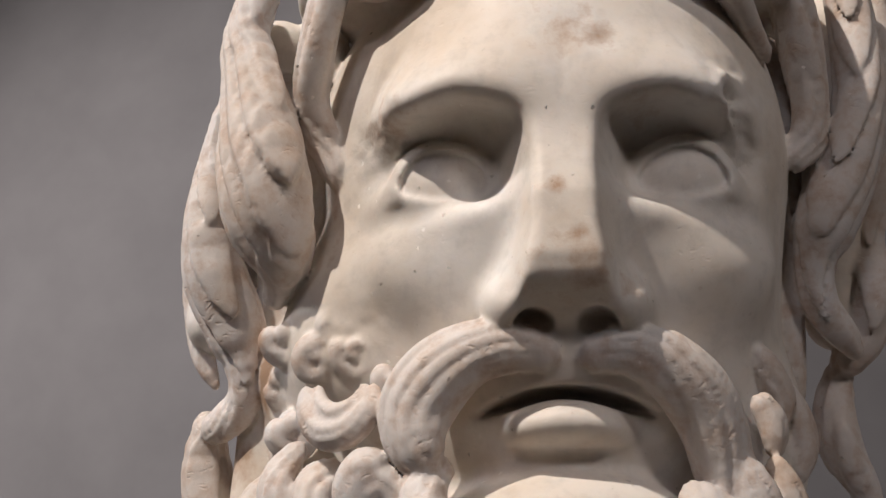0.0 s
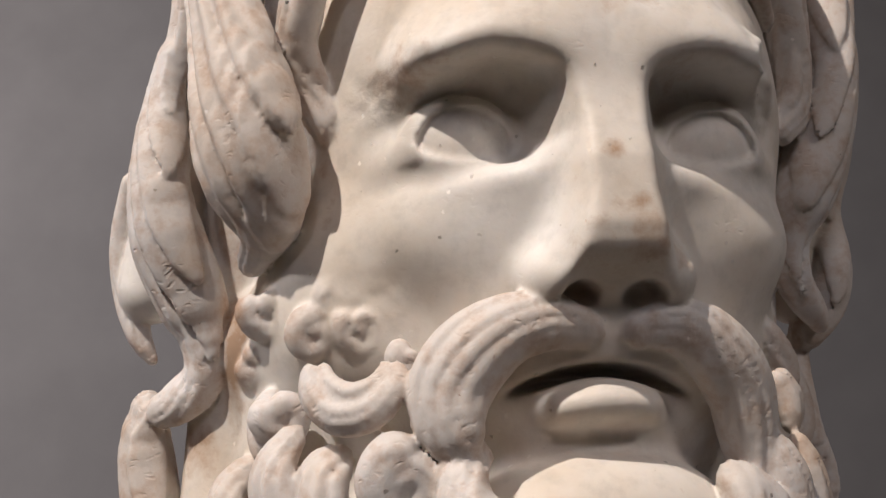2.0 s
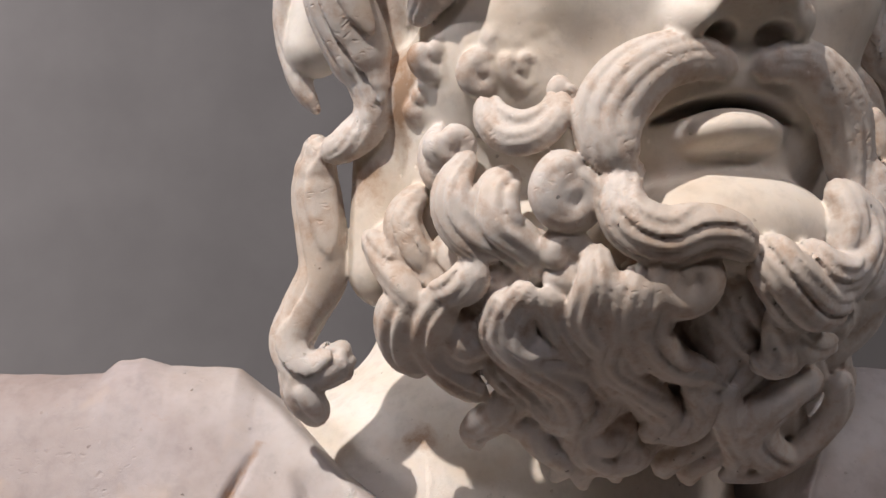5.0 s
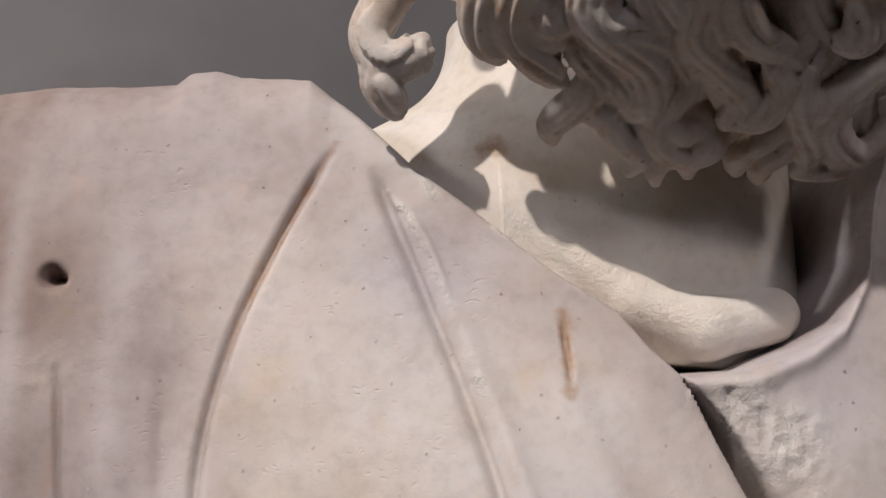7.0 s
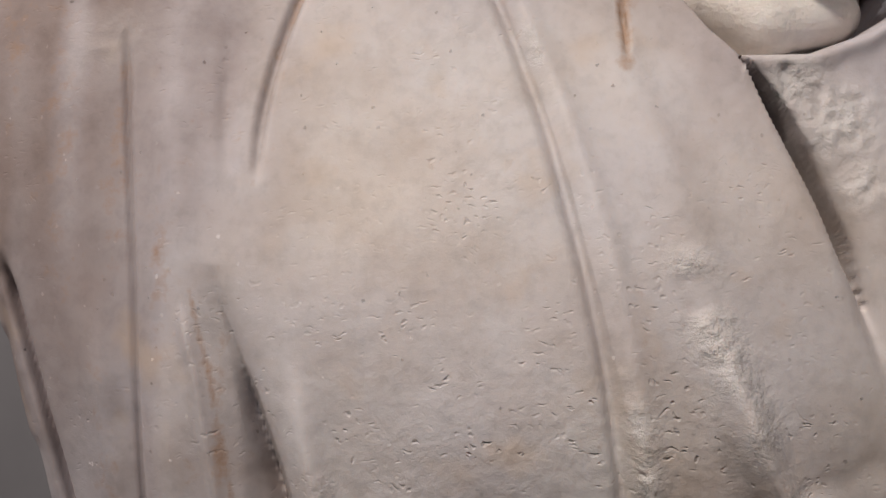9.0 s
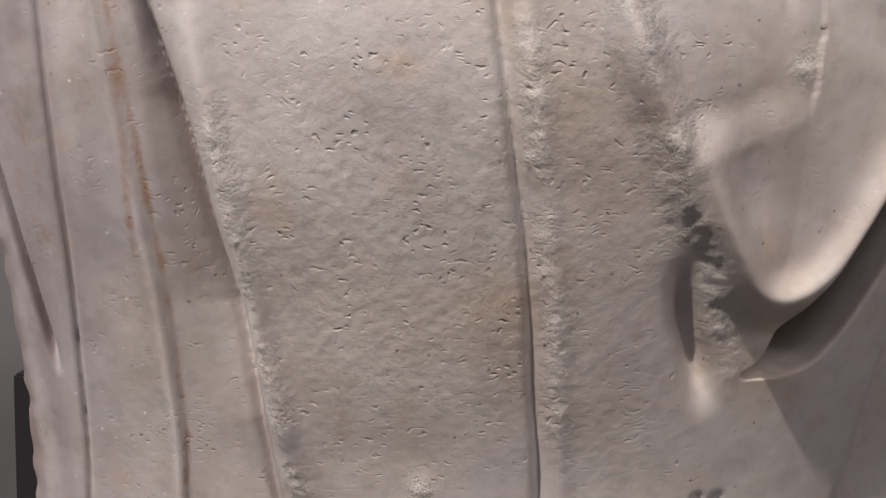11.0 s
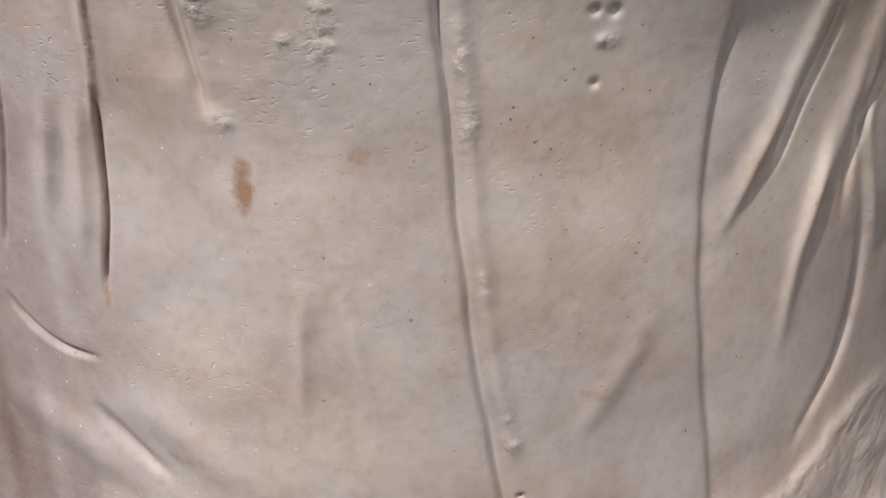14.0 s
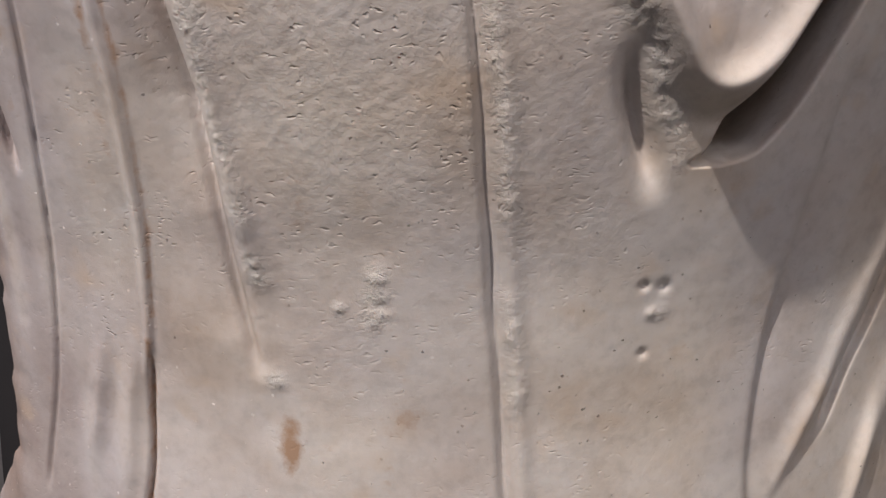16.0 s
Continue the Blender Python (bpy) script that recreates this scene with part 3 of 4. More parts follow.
def small_curls():
    """Short bent tufts that fill the beard between the large curls, in uneven rows."""
    rng = np.random.default_rng(8)
    for row, v in enumerate(np.arange(-120, -196, -14.0)):
        half = np.interp(v, (-200, -150, -110, -60, -50), (44, 78, 92, 40, 26))
        mid = np.interp(v, (-200, -110, -60, -50), (-12, -22, -80, -90))
        for u in np.arange(mid - half, mid + half, 17.0):
            u0, v0 = u + rng.uniform(-4, 4) + 8.5 * (row % 2), v + rng.uniform(-4, 4)
            if v0 > -122 and -60 < u0 < 46:
                continue
            bend, size = rng.choice((-1, 1)) * rng.uniform(6, 9), rng.uniform(5.5, 7.5)
            course = []
            for k, share, r in ((0, 0.0, 0.5), (1, 0.9, 0.95), (2, 0.3, 1.0), (3, -0.8, 0.85), (4, -0.5, 0.35)):
                a, b = u0 + bend * share, v0 + 12 - 7.5 * k
                course.append((a, b, float(beard_depth(a, b)) - 7 + 2.5 * math.sin(k * 0.8), size * r))
            lock(*course, n=6, twist=0.6 * bend / 6, flat=0.85)


small_curls()


def carve_neck():
    """The neck with its broken rim, let into the hollow of the draped chest (millimetres from x 0, y 0.5, z 1.7)."""
    lo, hi, h = (-150, -70, -60), (120, 130, 160), 1.6
    p = lattice(lo, hi, h)
    d = capsule(p, (6, 50, 170), (0, 46, 10), 82, 88)
    d = smin(d, egg(p, (-82, 40, 46), (80, 78, 66)), 45)
    rim = capsule(p, (-36, -34, 40), (-8, -38, 12), 9, 12)
    rim = smin(rim, capsule(p, (-8, -38, 12), (22, -42, 1), 12, 13), 4)
    rim = smin(rim, capsule(p, (22, -42, 1), (52, -36, 6), 13, 12), 4)
    d = smin(d, rim, 4)
    d = smax(d, -(p[2] + 12 + 0.12 * p[0]), 3)
    verts, quads = skin(d, lo, h)
    x, y, z = verts.T
    fresh = np.exp(-((z - np.interp(x, [-60, -8, 22, 50], [50, 16, 3, 6])) / 16) ** 2) * (y < -5) * (x > -60)
    rust = 0.7 * np.exp(-((x + 62) ** 2 / 90 + (z - 82) ** 2 / 30))
    keep(verts / 1000 + np.array((0, 0.5, 1.7)), quads, rust, 0.05, 0.55 * fresh, 0.2)


# ---- the draped chest: a relief over x and z (millimetres in the lists) ----
CREASE, LAP, HOLLOW, RIM = "crease", "lap", "hollow", "rim"
# kind, half width, depth (minus: a ridge), course | lap: drop to its right, softness, reach, course
FOLDS = []


def fold(*row):
    FOLDS.append(row)


fold(CREASE, 2.0, 4, [(-128, 1781), (-144, 1753), (-156, 1730), (-167, 1703), (-175, 1681), (-179, 1655), (-180, 1627)])
fold(CREASE, 2.4, 3.2, [(-115, 1772), (-85, 1693), (-63, 1614), (-49, 1536), (-39, 1457), (-32, 1378), (-26, 1299), (-19, 1221), (-9, 1142), (6, 1063)])
fold(LAP, 4, 0.8, 9, [(-115, 1772), (-85, 1693), (-63, 1614), (-49, 1536), (-39, 1457), (-32, 1378), (-26, 1299), (-19, 1221), (-9, 1142), (6, 1063)])
fold(CREASE, 5, -2.5, [(-96, 1744), (-69, 1671), (-49, 1599), (-37, 1526), (-28, 1453), (-23, 1381), (-18, 1308), (-12, 1235), (-3, 1163), (13, 1090)])
fold(CREASE, 1.2, -1.5, [(-100, 1754), (-91, 1735), (-82, 1710)])
fold(CREASE, 8, -2.5, [(-67, 1725), (-46, 1681), (-28, 1638), (-16, 1606), (-14, 1582)])
fold(CREASE, 7, -11, [(-21, 1594), (-11, 1563), (2, 1533), (13, 1509), (21, 1481), (38, 1454)])
fold(CREASE, 4.5, 6, [(1, 1682), (16, 1654), (29, 1627), (39, 1599), (47, 1572), (53, 1544)])
fold(HOLLOW, 3.2, 28, [(1, 1681), (15, 1660), (26, 1634), (35, 1612), (46, 1581)])
fold(LAP, 12, 1.0, 9, [(1, 1682), (16, 1654), (29, 1627), (39, 1599), (47, 1572), (53, 1544)])
fold(CREASE, 1.4, 3, [(-237, 1698), (-231, 1645), (-227, 1593), (-226, 1540), (-226, 1487), (-227, 1435), (-230, 1382), (-235, 1329), (-243, 1277), (-256, 1224)])
fold(CREASE, 2.2, 11, [(-289, 1608), (-277, 1566), (-267, 1524), (-257, 1482), (-249, 1440), (-241, 1398)])
fold(CREASE, 2.2, -2.5, [(-209, 1590), (-200, 1548), (-193, 1506), (-187, 1464), (-185, 1421), (-184, 1379), (-185, 1337), (-189, 1295)])
fold(LAP, 2.5, 0.9, 12, [(-206, 1590), (-196, 1548), (-189, 1506), (-184, 1464), (-181, 1421), (-181, 1379), (-183, 1337), (-187, 1295)])
fold(CREASE, 1.5, 6, [(-186, 1326), (-187, 1297), (-190, 1268), (-193, 1238), (-197, 1209)])
fold(CREASE, 3.0, 5, [(-186, 1564), (-177, 1532), (-169, 1500), (-161, 1468), (-154, 1436), (-148, 1404), (-143, 1372), (-138, 1340), (-133, 1308)])
fold(CREASE, 6, -7, [(-167, 1574), (-162, 1541), (-156, 1508), (-151, 1475), (-145, 1442), (-139, 1409), (-132, 1376), (-126, 1343)])
fold(HOLLOW, 9.5, 80, [(50, 1412), (61, 1415), (75, 1426), (87, 1440), (98, 1460), (106, 1475), (118, 1500), (128, 1522)])
fold(LAP, 15, 1.2, 11, [(131, 1538), (119, 1516), (108, 1496), (102, 1484), (94, 1469), (84, 1449), (70, 1434), (53, 1430), (41, 1434)])
fold(CREASE, 5.5, 12, [(17, 1468), (23, 1442), (29, 1422), (37, 1392)])
fold(CREASE, 8, -10, [(16, 1518), (26, 1492), (40, 1461), (51, 1446), (66, 1444), (82, 1455), (94, 1473), (101, 1489), (112, 1511), (126, 1537)])
fold(LAP, -11, 2.0, 30, [(16, 1518), (26, 1492), (40, 1461), (51, 1446), (66, 1444), (82, 1455), (94, 1473), (101, 1489), (112, 1511), (126, 1537)])
fold(CREASE, 10, 5, [(31, 1530), (42, 1502), (49, 1477), (51, 1461)])
fold(LAP, 5, 1.0, 14, [(124, 1460), (116, 1413), (108, 1365), (102, 1318), (99, 1270), (101, 1223), (106, 1175), (113, 1128), (121, 1080), (126, 1033)])
fold(CREASE, 6, -3.2, [(195, 1456), (178, 1401), (164, 1358), (148, 1311), (126, 1265), (106, 1225)])
fold(CREASE, 7, -3.8, [(223, 1417), (213, 1375), (197, 1322), (189, 1280), (171, 1231), (164, 1192)])
fold(CREASE, 5, -3.4, [(209, 1359), (201, 1290), (215, 1236), (243, 1156)])
fold(CREASE, 3, 6, [(194, 1414), (174, 1350), (154, 1296), (138, 1255)])
fold(CREASE, 4, 6, [(223, 1333), (196, 1264), (196, 1207)])
fold(CREASE, 4, -3, [(150, 1313), (133, 1272), (118, 1239), (107, 1219)])
fold(CREASE, 5, -4, [(182, 1301), (173, 1237), (162, 1183), (165, 1130)])
fold(CREASE, 5, 5, [(193, 1293), (222, 1204), (219, 1121), (193, 1085), (175, 1054)])
fold(CREASE, 2, 4, [(-261, 1206), (-250, 1188), (-228, 1176), (-202, 1175)])
fold(CREASE, 13, -4.5, [(-293, 1143), (-277, 1138), (-238, 1128), (-200, 1106), (-169, 1091)])
fold(CREASE, 4, 5, [(-219, 1152), (-197, 1125), (-168, 1102)])
fold(CREASE, 13, -4, [(-204, 1162), (-172, 1141), (-144, 1117), (-110, 1091)])
fold(CREASE, 4, -2, [(-79, 1234), (-74, 1198), (-66, 1162), (-56, 1138)])
fold(CREASE, 4, -2, [(-95, 1234), (-100, 1195), (-101, 1141)])
fold(CREASE, 7, -2, [(83, 1206), (66, 1171), (47, 1140), (33, 1112)])
fold(CREASE, 5, -4, [(-209, 1335), (-220, 1278), (-224, 1233)])
fold(CREASE, 5, -4, [(-193, 1336), (-203, 1266), (-208, 1214)])
fold(CREASE, 9, -2, [(-255, 1708), (-250, 1662), (-243, 1581)])
fold(CREASE, 8, -3, [(-216, 1706), (-213, 1640), (-207, 1582)])
fold(CREASE, 4, 2, [(-196, 1706), (-192, 1640), (-188, 1607)])
fold(CREASE, 8, -5, [(-248, 1605), (-244, 1561), (-237, 1511), (-235, 1459)])
fold(CREASE, 10, -4, [(-218, 1582), (-212, 1516), (-212, 1447)])
fold(CREASE, 1.0, 4, [(-42, 1707), (-42, 1697), (-41, 1686), (-42, 1675)])
fold(RIM, 9, [(-330, 1005), (-230, 1022), (-165, 1052), (-87, 1068), (3, 1060), (71, 1045), (120, 1016), (160, 985), (200, 968), (330, 955)])

KNOT_Z = (1.00, 1.10, 1.16, 1.21, 1.29, 1.35, 1.42, 1.50, 1.56, 1.62, 1.70, 1.79, 1.88)
KNOT_Y = (0.474, 0.472, 0.467, 0.463, 0.457, 0.446, 0.420, 0.393, 0.383, 0.395, 0.423, 0.448, 0.472)


def chest_line(z):
    """How far back the middle of the chest lies at a height."""
    zs = np.linspace(0.9, 1.95, 1051)
    k = np.hanning(121)
    ys = np.convolve(np.pad(np.interp(zs, KNOT_Z, KNOT_Y), 60, mode="edge"), k / k.sum(), "valid")
    return np.interp(z, zs, ys)


def course_distance(x, z, pts):
    """Distance from a polyline, the signed side (plus: to its right going down) and the share of the course passed."""
    best, side, share = np.full(x.shape, 1e9), np.zeros(x.shape), np.zeros(x.shape)
    lengths = [math.dist(a, b) for a, b in zip(pts, pts[1:])]
    done = 0.0
    for (ax, az), (bx, bz), n in zip(pts, pts[1:], lengths):
        dx, dz = bx - ax, bz - az
        t = np.clip(((x - ax) * dx + (z - az) * dz) / (n * n), 0, 1)
        d = np.hypot(x - ax - t * dx, z - az - t * dz)
        near = d < best
        best = np.where(near, d, best)
        side = np.where(near, -np.sign((x - ax) * dz - (z - az) * dx), side)
        share = np.where(near, (done + t * n) / sum(lengths), share)
        done += n
    return best, side, share


def rounded(pts):
    """The course with its corners cut twice."""
    for _ in range(2):
        pts = [pts[0], *[(a[0] * k + b[0] * (1 - k), a[1] * k + b[1] * (1 - k)) for a, b in zip(pts, pts[1:]) for k in (0.75, 0.25)], pts[-1]]
    return pts


def carve_chest():
    h = 0.0011
    xs, zs = np.arange(-0.345, 0.335, h), np.arange(0.93, 1.87, h)
    X, Z = np.meshgrid(xs, zs)
    x, z = X * 1000, Z * 1000
    wob = ripple(X.shape, 0.030, 3, h)
    x = x + 0.8 * wob
    rise = np.clip((Z - 1.48) / 0.24, 0, 1)
    y = (chest_line(Z) + (1.6 - 1.2 * rise * rise * (3 - 2 * rise)) * (X + 0.07) ** 2) * 1000
    # broad unevenness of the carved cloth
    y += 1.5 * ripple(X.shape, 0.05, 5, h) + 0.35 * ripple(X.shape, 0.018, 6, h) + 0.07 * ripple(X.shape, 0.005, 7, h)
    fresh = np.zeros(X.shape)
    for kind, *numbers, pts in FOLDS:
        if kind == RIM:
            line = np.interp(X * 1000, [a for a, _ in pts], [b for _, b in pts]) + 5 * ripple(X.shape, 0.02, 9, h)
            y -= numbers[0] * np.exp(-(((z - line) / 14) ** 2))
            y += np.maximum(line - z, 0) * 1.1
            y += np.clip((line - z) / 20, 0, 1) * 4 * ripple(X.shape, 0.009, 19, h)
            continue
        pts = rounded(pts)
        px, pz = [a for a, _ in pts], [b for _, b in pts]
        m = 45 if kind != LAP else max(45, 5 * numbers[2])
        c0, c1 = np.searchsorted(xs * 1000, (min(px) - m, max(px) + m))
        r0, r1 = np.searchsorted(zs * 1000, (min(pz) - m, max(pz) + m))
        win = (slice(r0, r1), slice(c0, c1))
        d, side, share = course_distance(x[win], z[win], pts)
        whole = sum(map(math.dist, pts, pts[1:]))
        fade = min(30 if kind == HOLLOW else 90 if kind == LAP and numbers[0] > 8 else 22 if kind == LAP or numbers[0] < 3.5 else 60, 0.45 * whole)
        ends = np.clip(np.minimum(share, 1 - share) * whole / fade, 0, 1)
        ends = ends * ends * (3 - 2 * ends)
        if kind == CREASE:
            half, deep = numbers
            y[win] += deep * np.exp(-((d / half) ** 2)) * ends
        elif kind == HOLLOW:
            half, deep = numbers
            y[win] += deep * np.exp(-((d / (half * (0.12 + 0.88 * ends))) ** 6)) * np.minimum(1, 14 * ends)
        else:
            drop, soft, reach = numbers
            s = d * side
            y[win] += drop / (1 + np.exp(-np.clip(s / soft, -30, 30))) * np.exp(-np.maximum(s, 0) / reach) * np.exp(-((d / (3 * reach)) ** 4)) * ends
    # the trough beside the left edge: it falls away to the foot of the battered ridge
    near = np.interp(z, (1295, 1337, 1379, 1421, 1464, 1506, 1548, 1590), (-186, -183, -181, -181, -184, -189, -196, -206))
    foot_x = np.interp(z, (1300, 1340, 1372, 1404, 1436, 1468, 1500, 1532, 1564, 1600), (-133, -138, -143, -148, -154, -161, -169, -177, -186, -196))
    depth = 23 * np.interp(z, (1330, 1390, 1440, 1520, 1565, 1600), (0, 5, 14, 14, 6, 0)) / 14
    across = np.clip((x - near) / (foot_x - near), 0, 1)
    y += depth * across**1.25 * np.exp(-np.maximum(x - foot_x, 0) / 4.5)
    # rough stone of the base, standing proud of the cloth
    foot = np.interp(X * 1000, (110, 140, 168, 205, 235, 330), (960, 1010, 1034, 1058, 1074, 1090)) + 4 * ripple(X.shape, 0.016, 51, h)
    base = 1 / (1 + np.exp(-np.clip((foot - z) / 3, -30, 30)))
    y -= base * (8 + 3.5 * ripple(X.shape, 0.024, 52, h) + 0.9 * ripple(X.shape, 0.009, 53, h) + 0.45 * ripple(X.shape, 0.0035, 54, h))
    # the neck opening
    left = [(-200, 1880), (-120, 1799), (-96, 1772), (-65, 1746), (-41, 1725), (-20, 1710), (-9, 1695), (3, 1683)]
    right = [(30, 1684), (54, 1693), (69, 1703), (84, 1726), (94, 1759), (108, 1787), (123, 1806), (140, 1850)]
    edge = np.interp(x, [a for a, _ in left + right], [b for _, b in left + right])
    y -= 3.0 * np.exp(-(((z - edge + 5) / 5) ** 2)) * (x > 3)
    y += 110 / (1 + np.exp(-np.clip((z - edge) / 0.9, -30, 30)))
    # drilled hole, slit and small pits
    for a, b, r, deep in ((-242, 1728, 3.4, 16), (-238, 1727, 2.2, 8), (37, 1356, 2.2, 2.5), (46, 1355, 2.8, 2.5), (41, 1342, 2.6, -1.5), (39, 1322, 2.2, 2.0), (9, 1095, 1.6, 6), (10, 1089, 1.5, 6)):
        y += deep * np.exp(-(((x - a) ** 2 + (z - b) ** 2) / r**2))
    # weathered, pitted belt under the chest, and the battered ridge beside the hanging fold
    belt = np.exp(-(((z - 1475) / 105) ** 2)) * np.exp(-(((x + 70) / 90) ** 4))
    # stain streaks; the left and top are also darkened in place of dimmer light
    weather_and_dim = 0.5 + np.exp(-(((x + 275) / 66) ** 2)) * (0.8 + 0.45 * ripple(X.shape, 0.011, 41, h, 14.0)) + 0.25 * ripple(X.shape, 0.05, 12, h) + 0.3 * np.clip((z - 1600) / 90, 0, 1)
    pits = belt + 0.2 + 0.5 * np.exp(-(((z - 1010) / 60) ** 2)) + 0.6 * base + 0.25 * ripple(X.shape, 0.05, 13, h)
    battered = np.zeros(X.shape)
    for reach, strength, course in (
        (9, 1.0, [(-22, 1596), (-10, 1560), (4, 1528), (14, 1500), (22, 1474), (36, 1446), (42, 1418)]),
        (5.5, 0.85, [(-158, 1524), (-150, 1490), (-146, 1458), (-141, 1410), (-128, 1345)]),
        (5, 0.7, [(-40, 1545), (-35, 1496), (-28, 1436), (-22, 1366), (-18, 1298)]),
        (2.5, 0.4, [(-12, 1230), (-7, 1197), (2, 1147)]),
    ):
        d, _, share = course_distance(x, z, course)
        rough = strength * np.exp(-((d / reach) ** 2)) * np.clip(0.5 + 1.1 * ripple(X.shape, 0.014, 14, h), 0, 1)
        battered = np.maximum(battered, rough)
    y += battered * (0.7 * ripple(X.shape, 0.008, 15, h) + 0.6 * ripple(X.shape, 0.0045, 16, h, 1.6) + 0.6 * ripple(X.shape, 0.0024, 20, h))
    fresh = np.maximum(fresh, battered * 0.8)
    for a, b, r, s in ((22, 1670, 13, 0.9), (38, 1655, 14, 0.85), (46, 1630, 9, 0.6), (4, 1130, 5, 0.8), (-80, 1364, 5, 0.8), (-81, 1354, 6, 0.9), (-81, 1345, 6, 0.9), (-96, 1348, 3, 0.7), (-127, 1311, 5, 0.8), (45, 1342, 4, 0.6), (-286, 1772, 8, 0.5), (60, 1535, 6, 0.8), (-240, 1690, 14, 0.2)):
        g = s * np.exp(-(((x - a) ** 2 + (z - b) ** 2) / r**2))
        fresh = np.maximum(fresh, g)
        y += g * min(1, r / 11) * (1.6 * ripple(X.shape, 0.004, 17, h) + 1.2 * ripple(X.shape, 0.009, 18, h))
    # chipped seams, bright where the stone is fresh
    for reach, strength, course in ((1.6, 0.9, [(-107, 1759), (-99, 1748), (-91, 1731), (-83, 1710)]), (2.2, 0.8, [(-96, 1771), (-90, 1757)]), (2.0, 0.8, [(-65, 1743), (-48, 1729), (-26, 1713)]), (4.0, 0.9, [(-9, 1701), (-3, 1691), (4, 1684)]), (3.0, 0.45, [(-80, 1698), (-74, 1678)])):
        d, _, share = course_distance(x, z, course)
        chip = strength * np.exp(-((d / reach) ** 2)) * np.clip(0.85 + 0.9 * ripple(X.shape, 0.009, 23, h), 0, 1)
        fresh = np.maximum(fresh, chip)
        y += chip * (0.5 + 0.8 * ripple(X.shape, 0.004, 24, h))
    y += np.maximum(pits, 0) * (0.07 * ripple(X.shape, 0.0028, 21, h) + 0.11 * ripple(X.shape, 0.0022, 22, h))
    rust = np.zeros(X.shape)
    for a, b, rx, rz, s in ((-121, 1279, 5, 14, 0.9), (-111, 1395, 4, 10, 0.4), (-67, 1296, 9, 9, 0.45), (49, 1153, 9, 5, 0.5), (-75, 1262, 4, 22, 0.3), (75, 1395, 3, 12, 0.3), (-170, 1120, 30, 8, 0.35), (-262, 1650, 9, 70, 0.3), (-235, 1640, 5, 50, 0.28), (-218, 1600, 6, 40, 0.3), (-282, 1690, 8, 40, 0.28), (-240, 1500, 7, 60, 0.3), (-193, 1500, 3, 80, 0.55)):
        rust = np.maximum(rust, s * np.exp(-(((x - a) / rx) ** 2) - ((z - b) / rz) ** 2))
    # brown along the cuts
    for reach, strength, course in (
        (2.2, 0.5, [(-128, 1781), (-144, 1753), (-156, 1730), (-167, 1703), (-175, 1681)]),
        (1.5, 0.5, [(-204, 1590), (-195, 1548), (-188, 1506), (-183, 1464), (-181, 1421), (-181, 1379), (-183, 1337)]),
        (3.5, 0.6, [(-42, 1707), (-42, 1697), (-41, 1686), (-42, 1675)]),
        (1.8, 0.6, [(-186, 1326), (-187, 1297), (-190, 1268), (-193, 1238), (-197, 1209)]),
    ):
        d, _, share = course_distance(x, z, course)
        rust = np.maximum(rust, strength * np.exp(-((d / reach) ** 2)))
    # outline: broken shoulder, sides, top
    top = np.interp(X, (-0.345, -0.253, -0.218, -0.199, -0.193, -0.182, -0.170, -0.140, -0.131, -0.110, 0.09, 0.12, 0.3), (1.814, 1.818, 1.816, 1.816, 1.821, 1.822, 1.818, 1.816, 1.809, 1.802, 1.80, 1.81, 1.80))
    west = np.interp(Z, (1.0, 1.12, 1.20, 1.242, 1.316, 1.388, 1.478, 1.60, 1.70, 1.730, 1.736, 1.750, 1.784, 1.83), (-0.315, -0.315, -0.30, -0.278, -0.275, -0.270, -0.270, -0.300, -0.305, -0.303, -0.300, -0.294, -0.296, -0.298)) + 0.0016 * ripple(X.shape, 0.009, 31, h)
    east = np.interp(Z, (1.0, 1.12, 1.18, 1.244, 1.286, 1.35, 1.6), (0.31, 0.29, 0.258, 0.263, 0.275, 0.285, 0.30))
    Y = y / 1000
    Y = Y + 0.018 * np.exp(-np.maximum(top - Z, 0) / 0.010) + 0.012 * np.exp(-np.maximum(X - west, 0) / 0.008) + 0.02 * np.exp(-np.maximum(east - X, 0) / 0.012)
    Y = Y + 5.0 * (np.maximum(Z - top, 0) + np.maximum(west - X, 0) + np.maximum(X - east, 0))
    Y = np.minimum(Y, 0.93)
    verts = np.stack([np.clip(X, west, east), Y, np.minimum(Z, top)], -1).reshape(-1, 3)
    n, k = X.shape
    idx = np.arange(n * k).reshape(n, k)
    quads = np.stack([idx[:-1, :-1], idx[:-1, 1:], idx[1:, 1:], idx[1:, :-1]], -1).reshape(-1, 4)
    keep(verts, quads, rust.ravel(), np.clip(weather_and_dim, 0, 1.8).ravel(), fresh.ravel(), np.clip(pits, 0, 1).ravel())


carve_head()
carve_neck()
carve_chest()

offset, all_verts, all_quads, layers = 0, [], [], [[], [], [], []]
for verts, quads, *values in pieces:
    all_verts.append(verts)
    all_quads.append(quads + offset)
    for store, v in zip(layers, values):
        store.append(v)
    offset += len(verts)
all_verts, all_quads = np.concatenate(all_verts).astype(np.float32), np.concatenate(all_quads).astype(np.int32)
body = bpy.data.meshes.new("statue")
body.vertices.add(len(all_verts))
body.vertices.foreach_set("co", all_verts.ravel())
body.loops.add(all_quads.size)
body.loops.foreach_set("vertex_index", all_quads.ravel())
body.polygons.add(len(all_quads))
body.polygons.foreach_set("loop_start", np.arange(0, all_quads.size, 4, dtype=np.int32))
body.polygons.foreach_set("use_smooth", np.ones(len(all_quads), bool))
body.update(calc_edges=True)
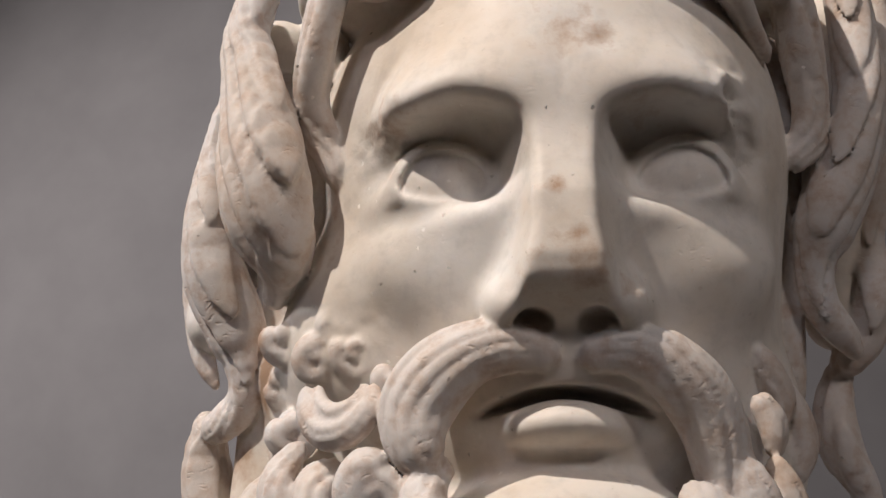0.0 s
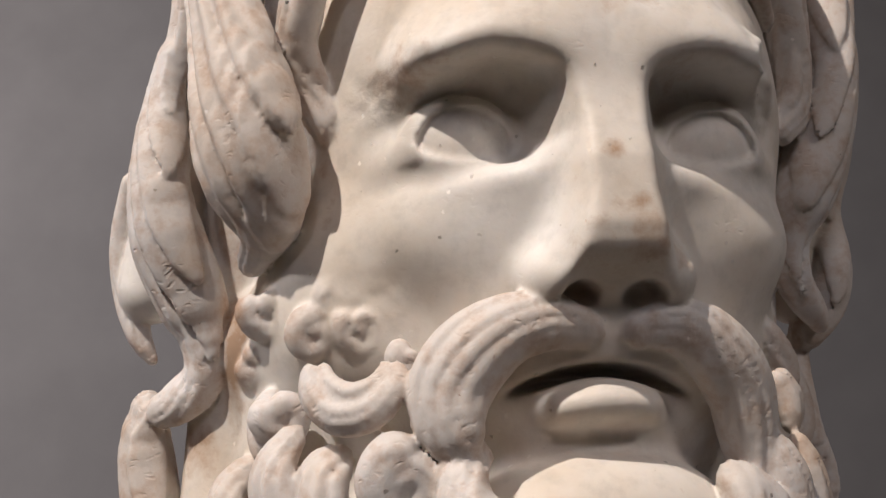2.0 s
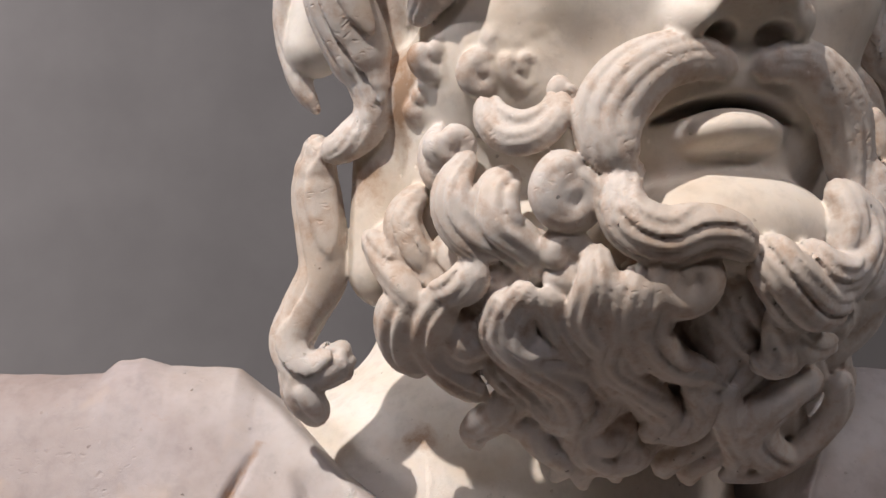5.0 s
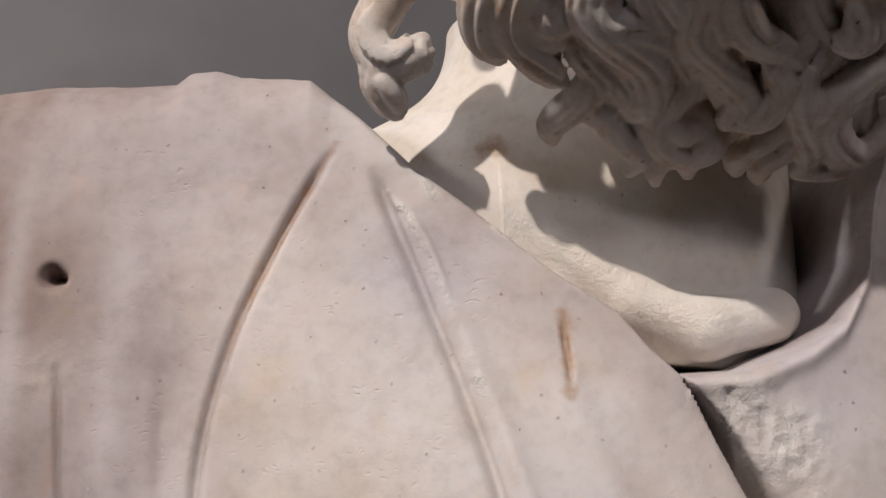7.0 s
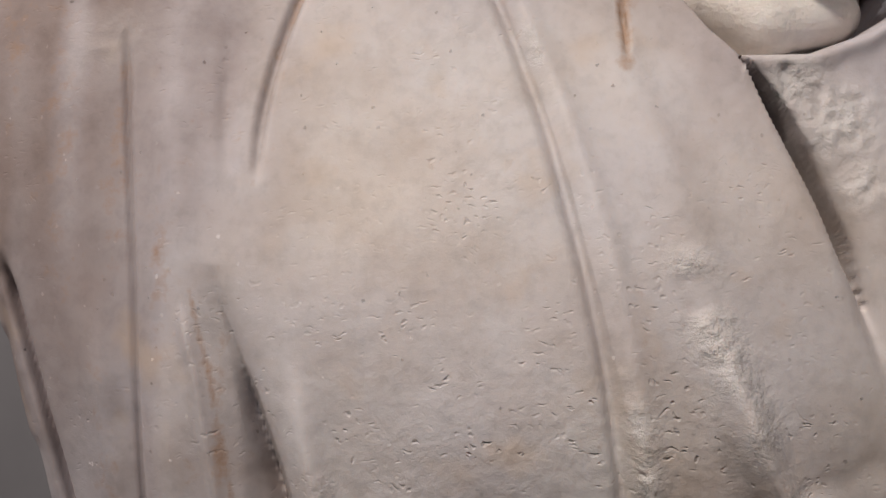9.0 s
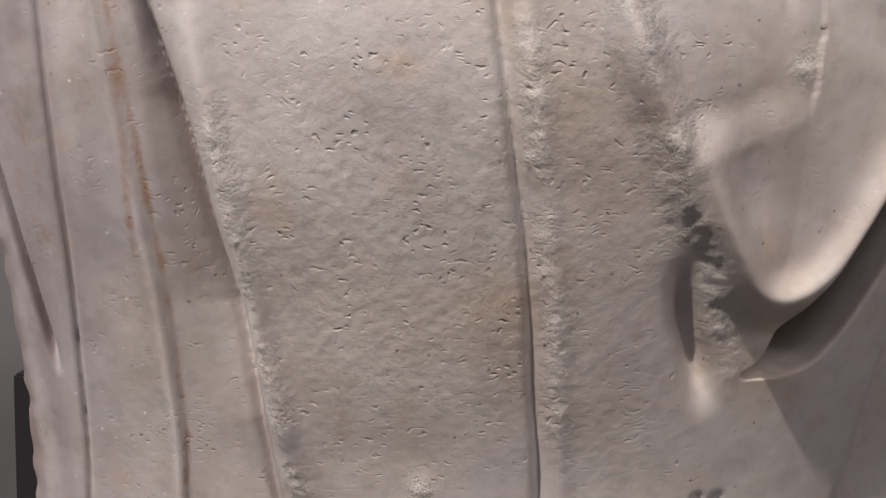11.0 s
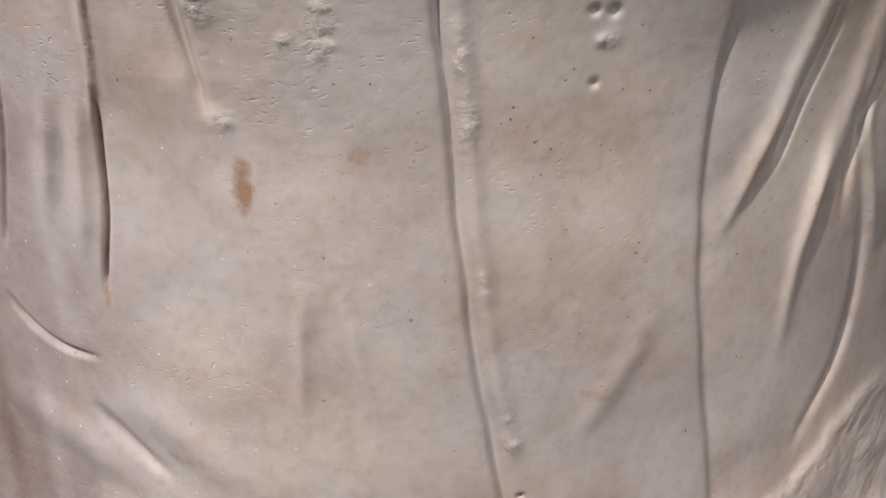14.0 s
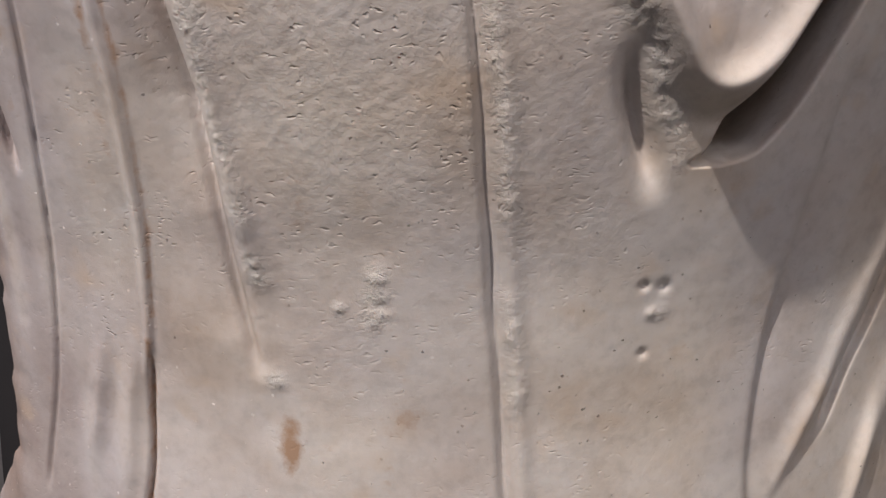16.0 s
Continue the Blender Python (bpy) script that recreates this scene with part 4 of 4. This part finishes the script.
for name, values in zip(("rust", "weather_and_dim", "fresh", "pits"), layers):
    layer = body.attributes.new(name, "FLOAT", "POINT")
    layer.data.foreach_set("value", np.concatenate(values).astype(np.float32))
body.materials.append(MARBLE)
statue = tagged(new("statue", body), "weathered cream marble bust of a bearded draped man on a plinth", "statue")
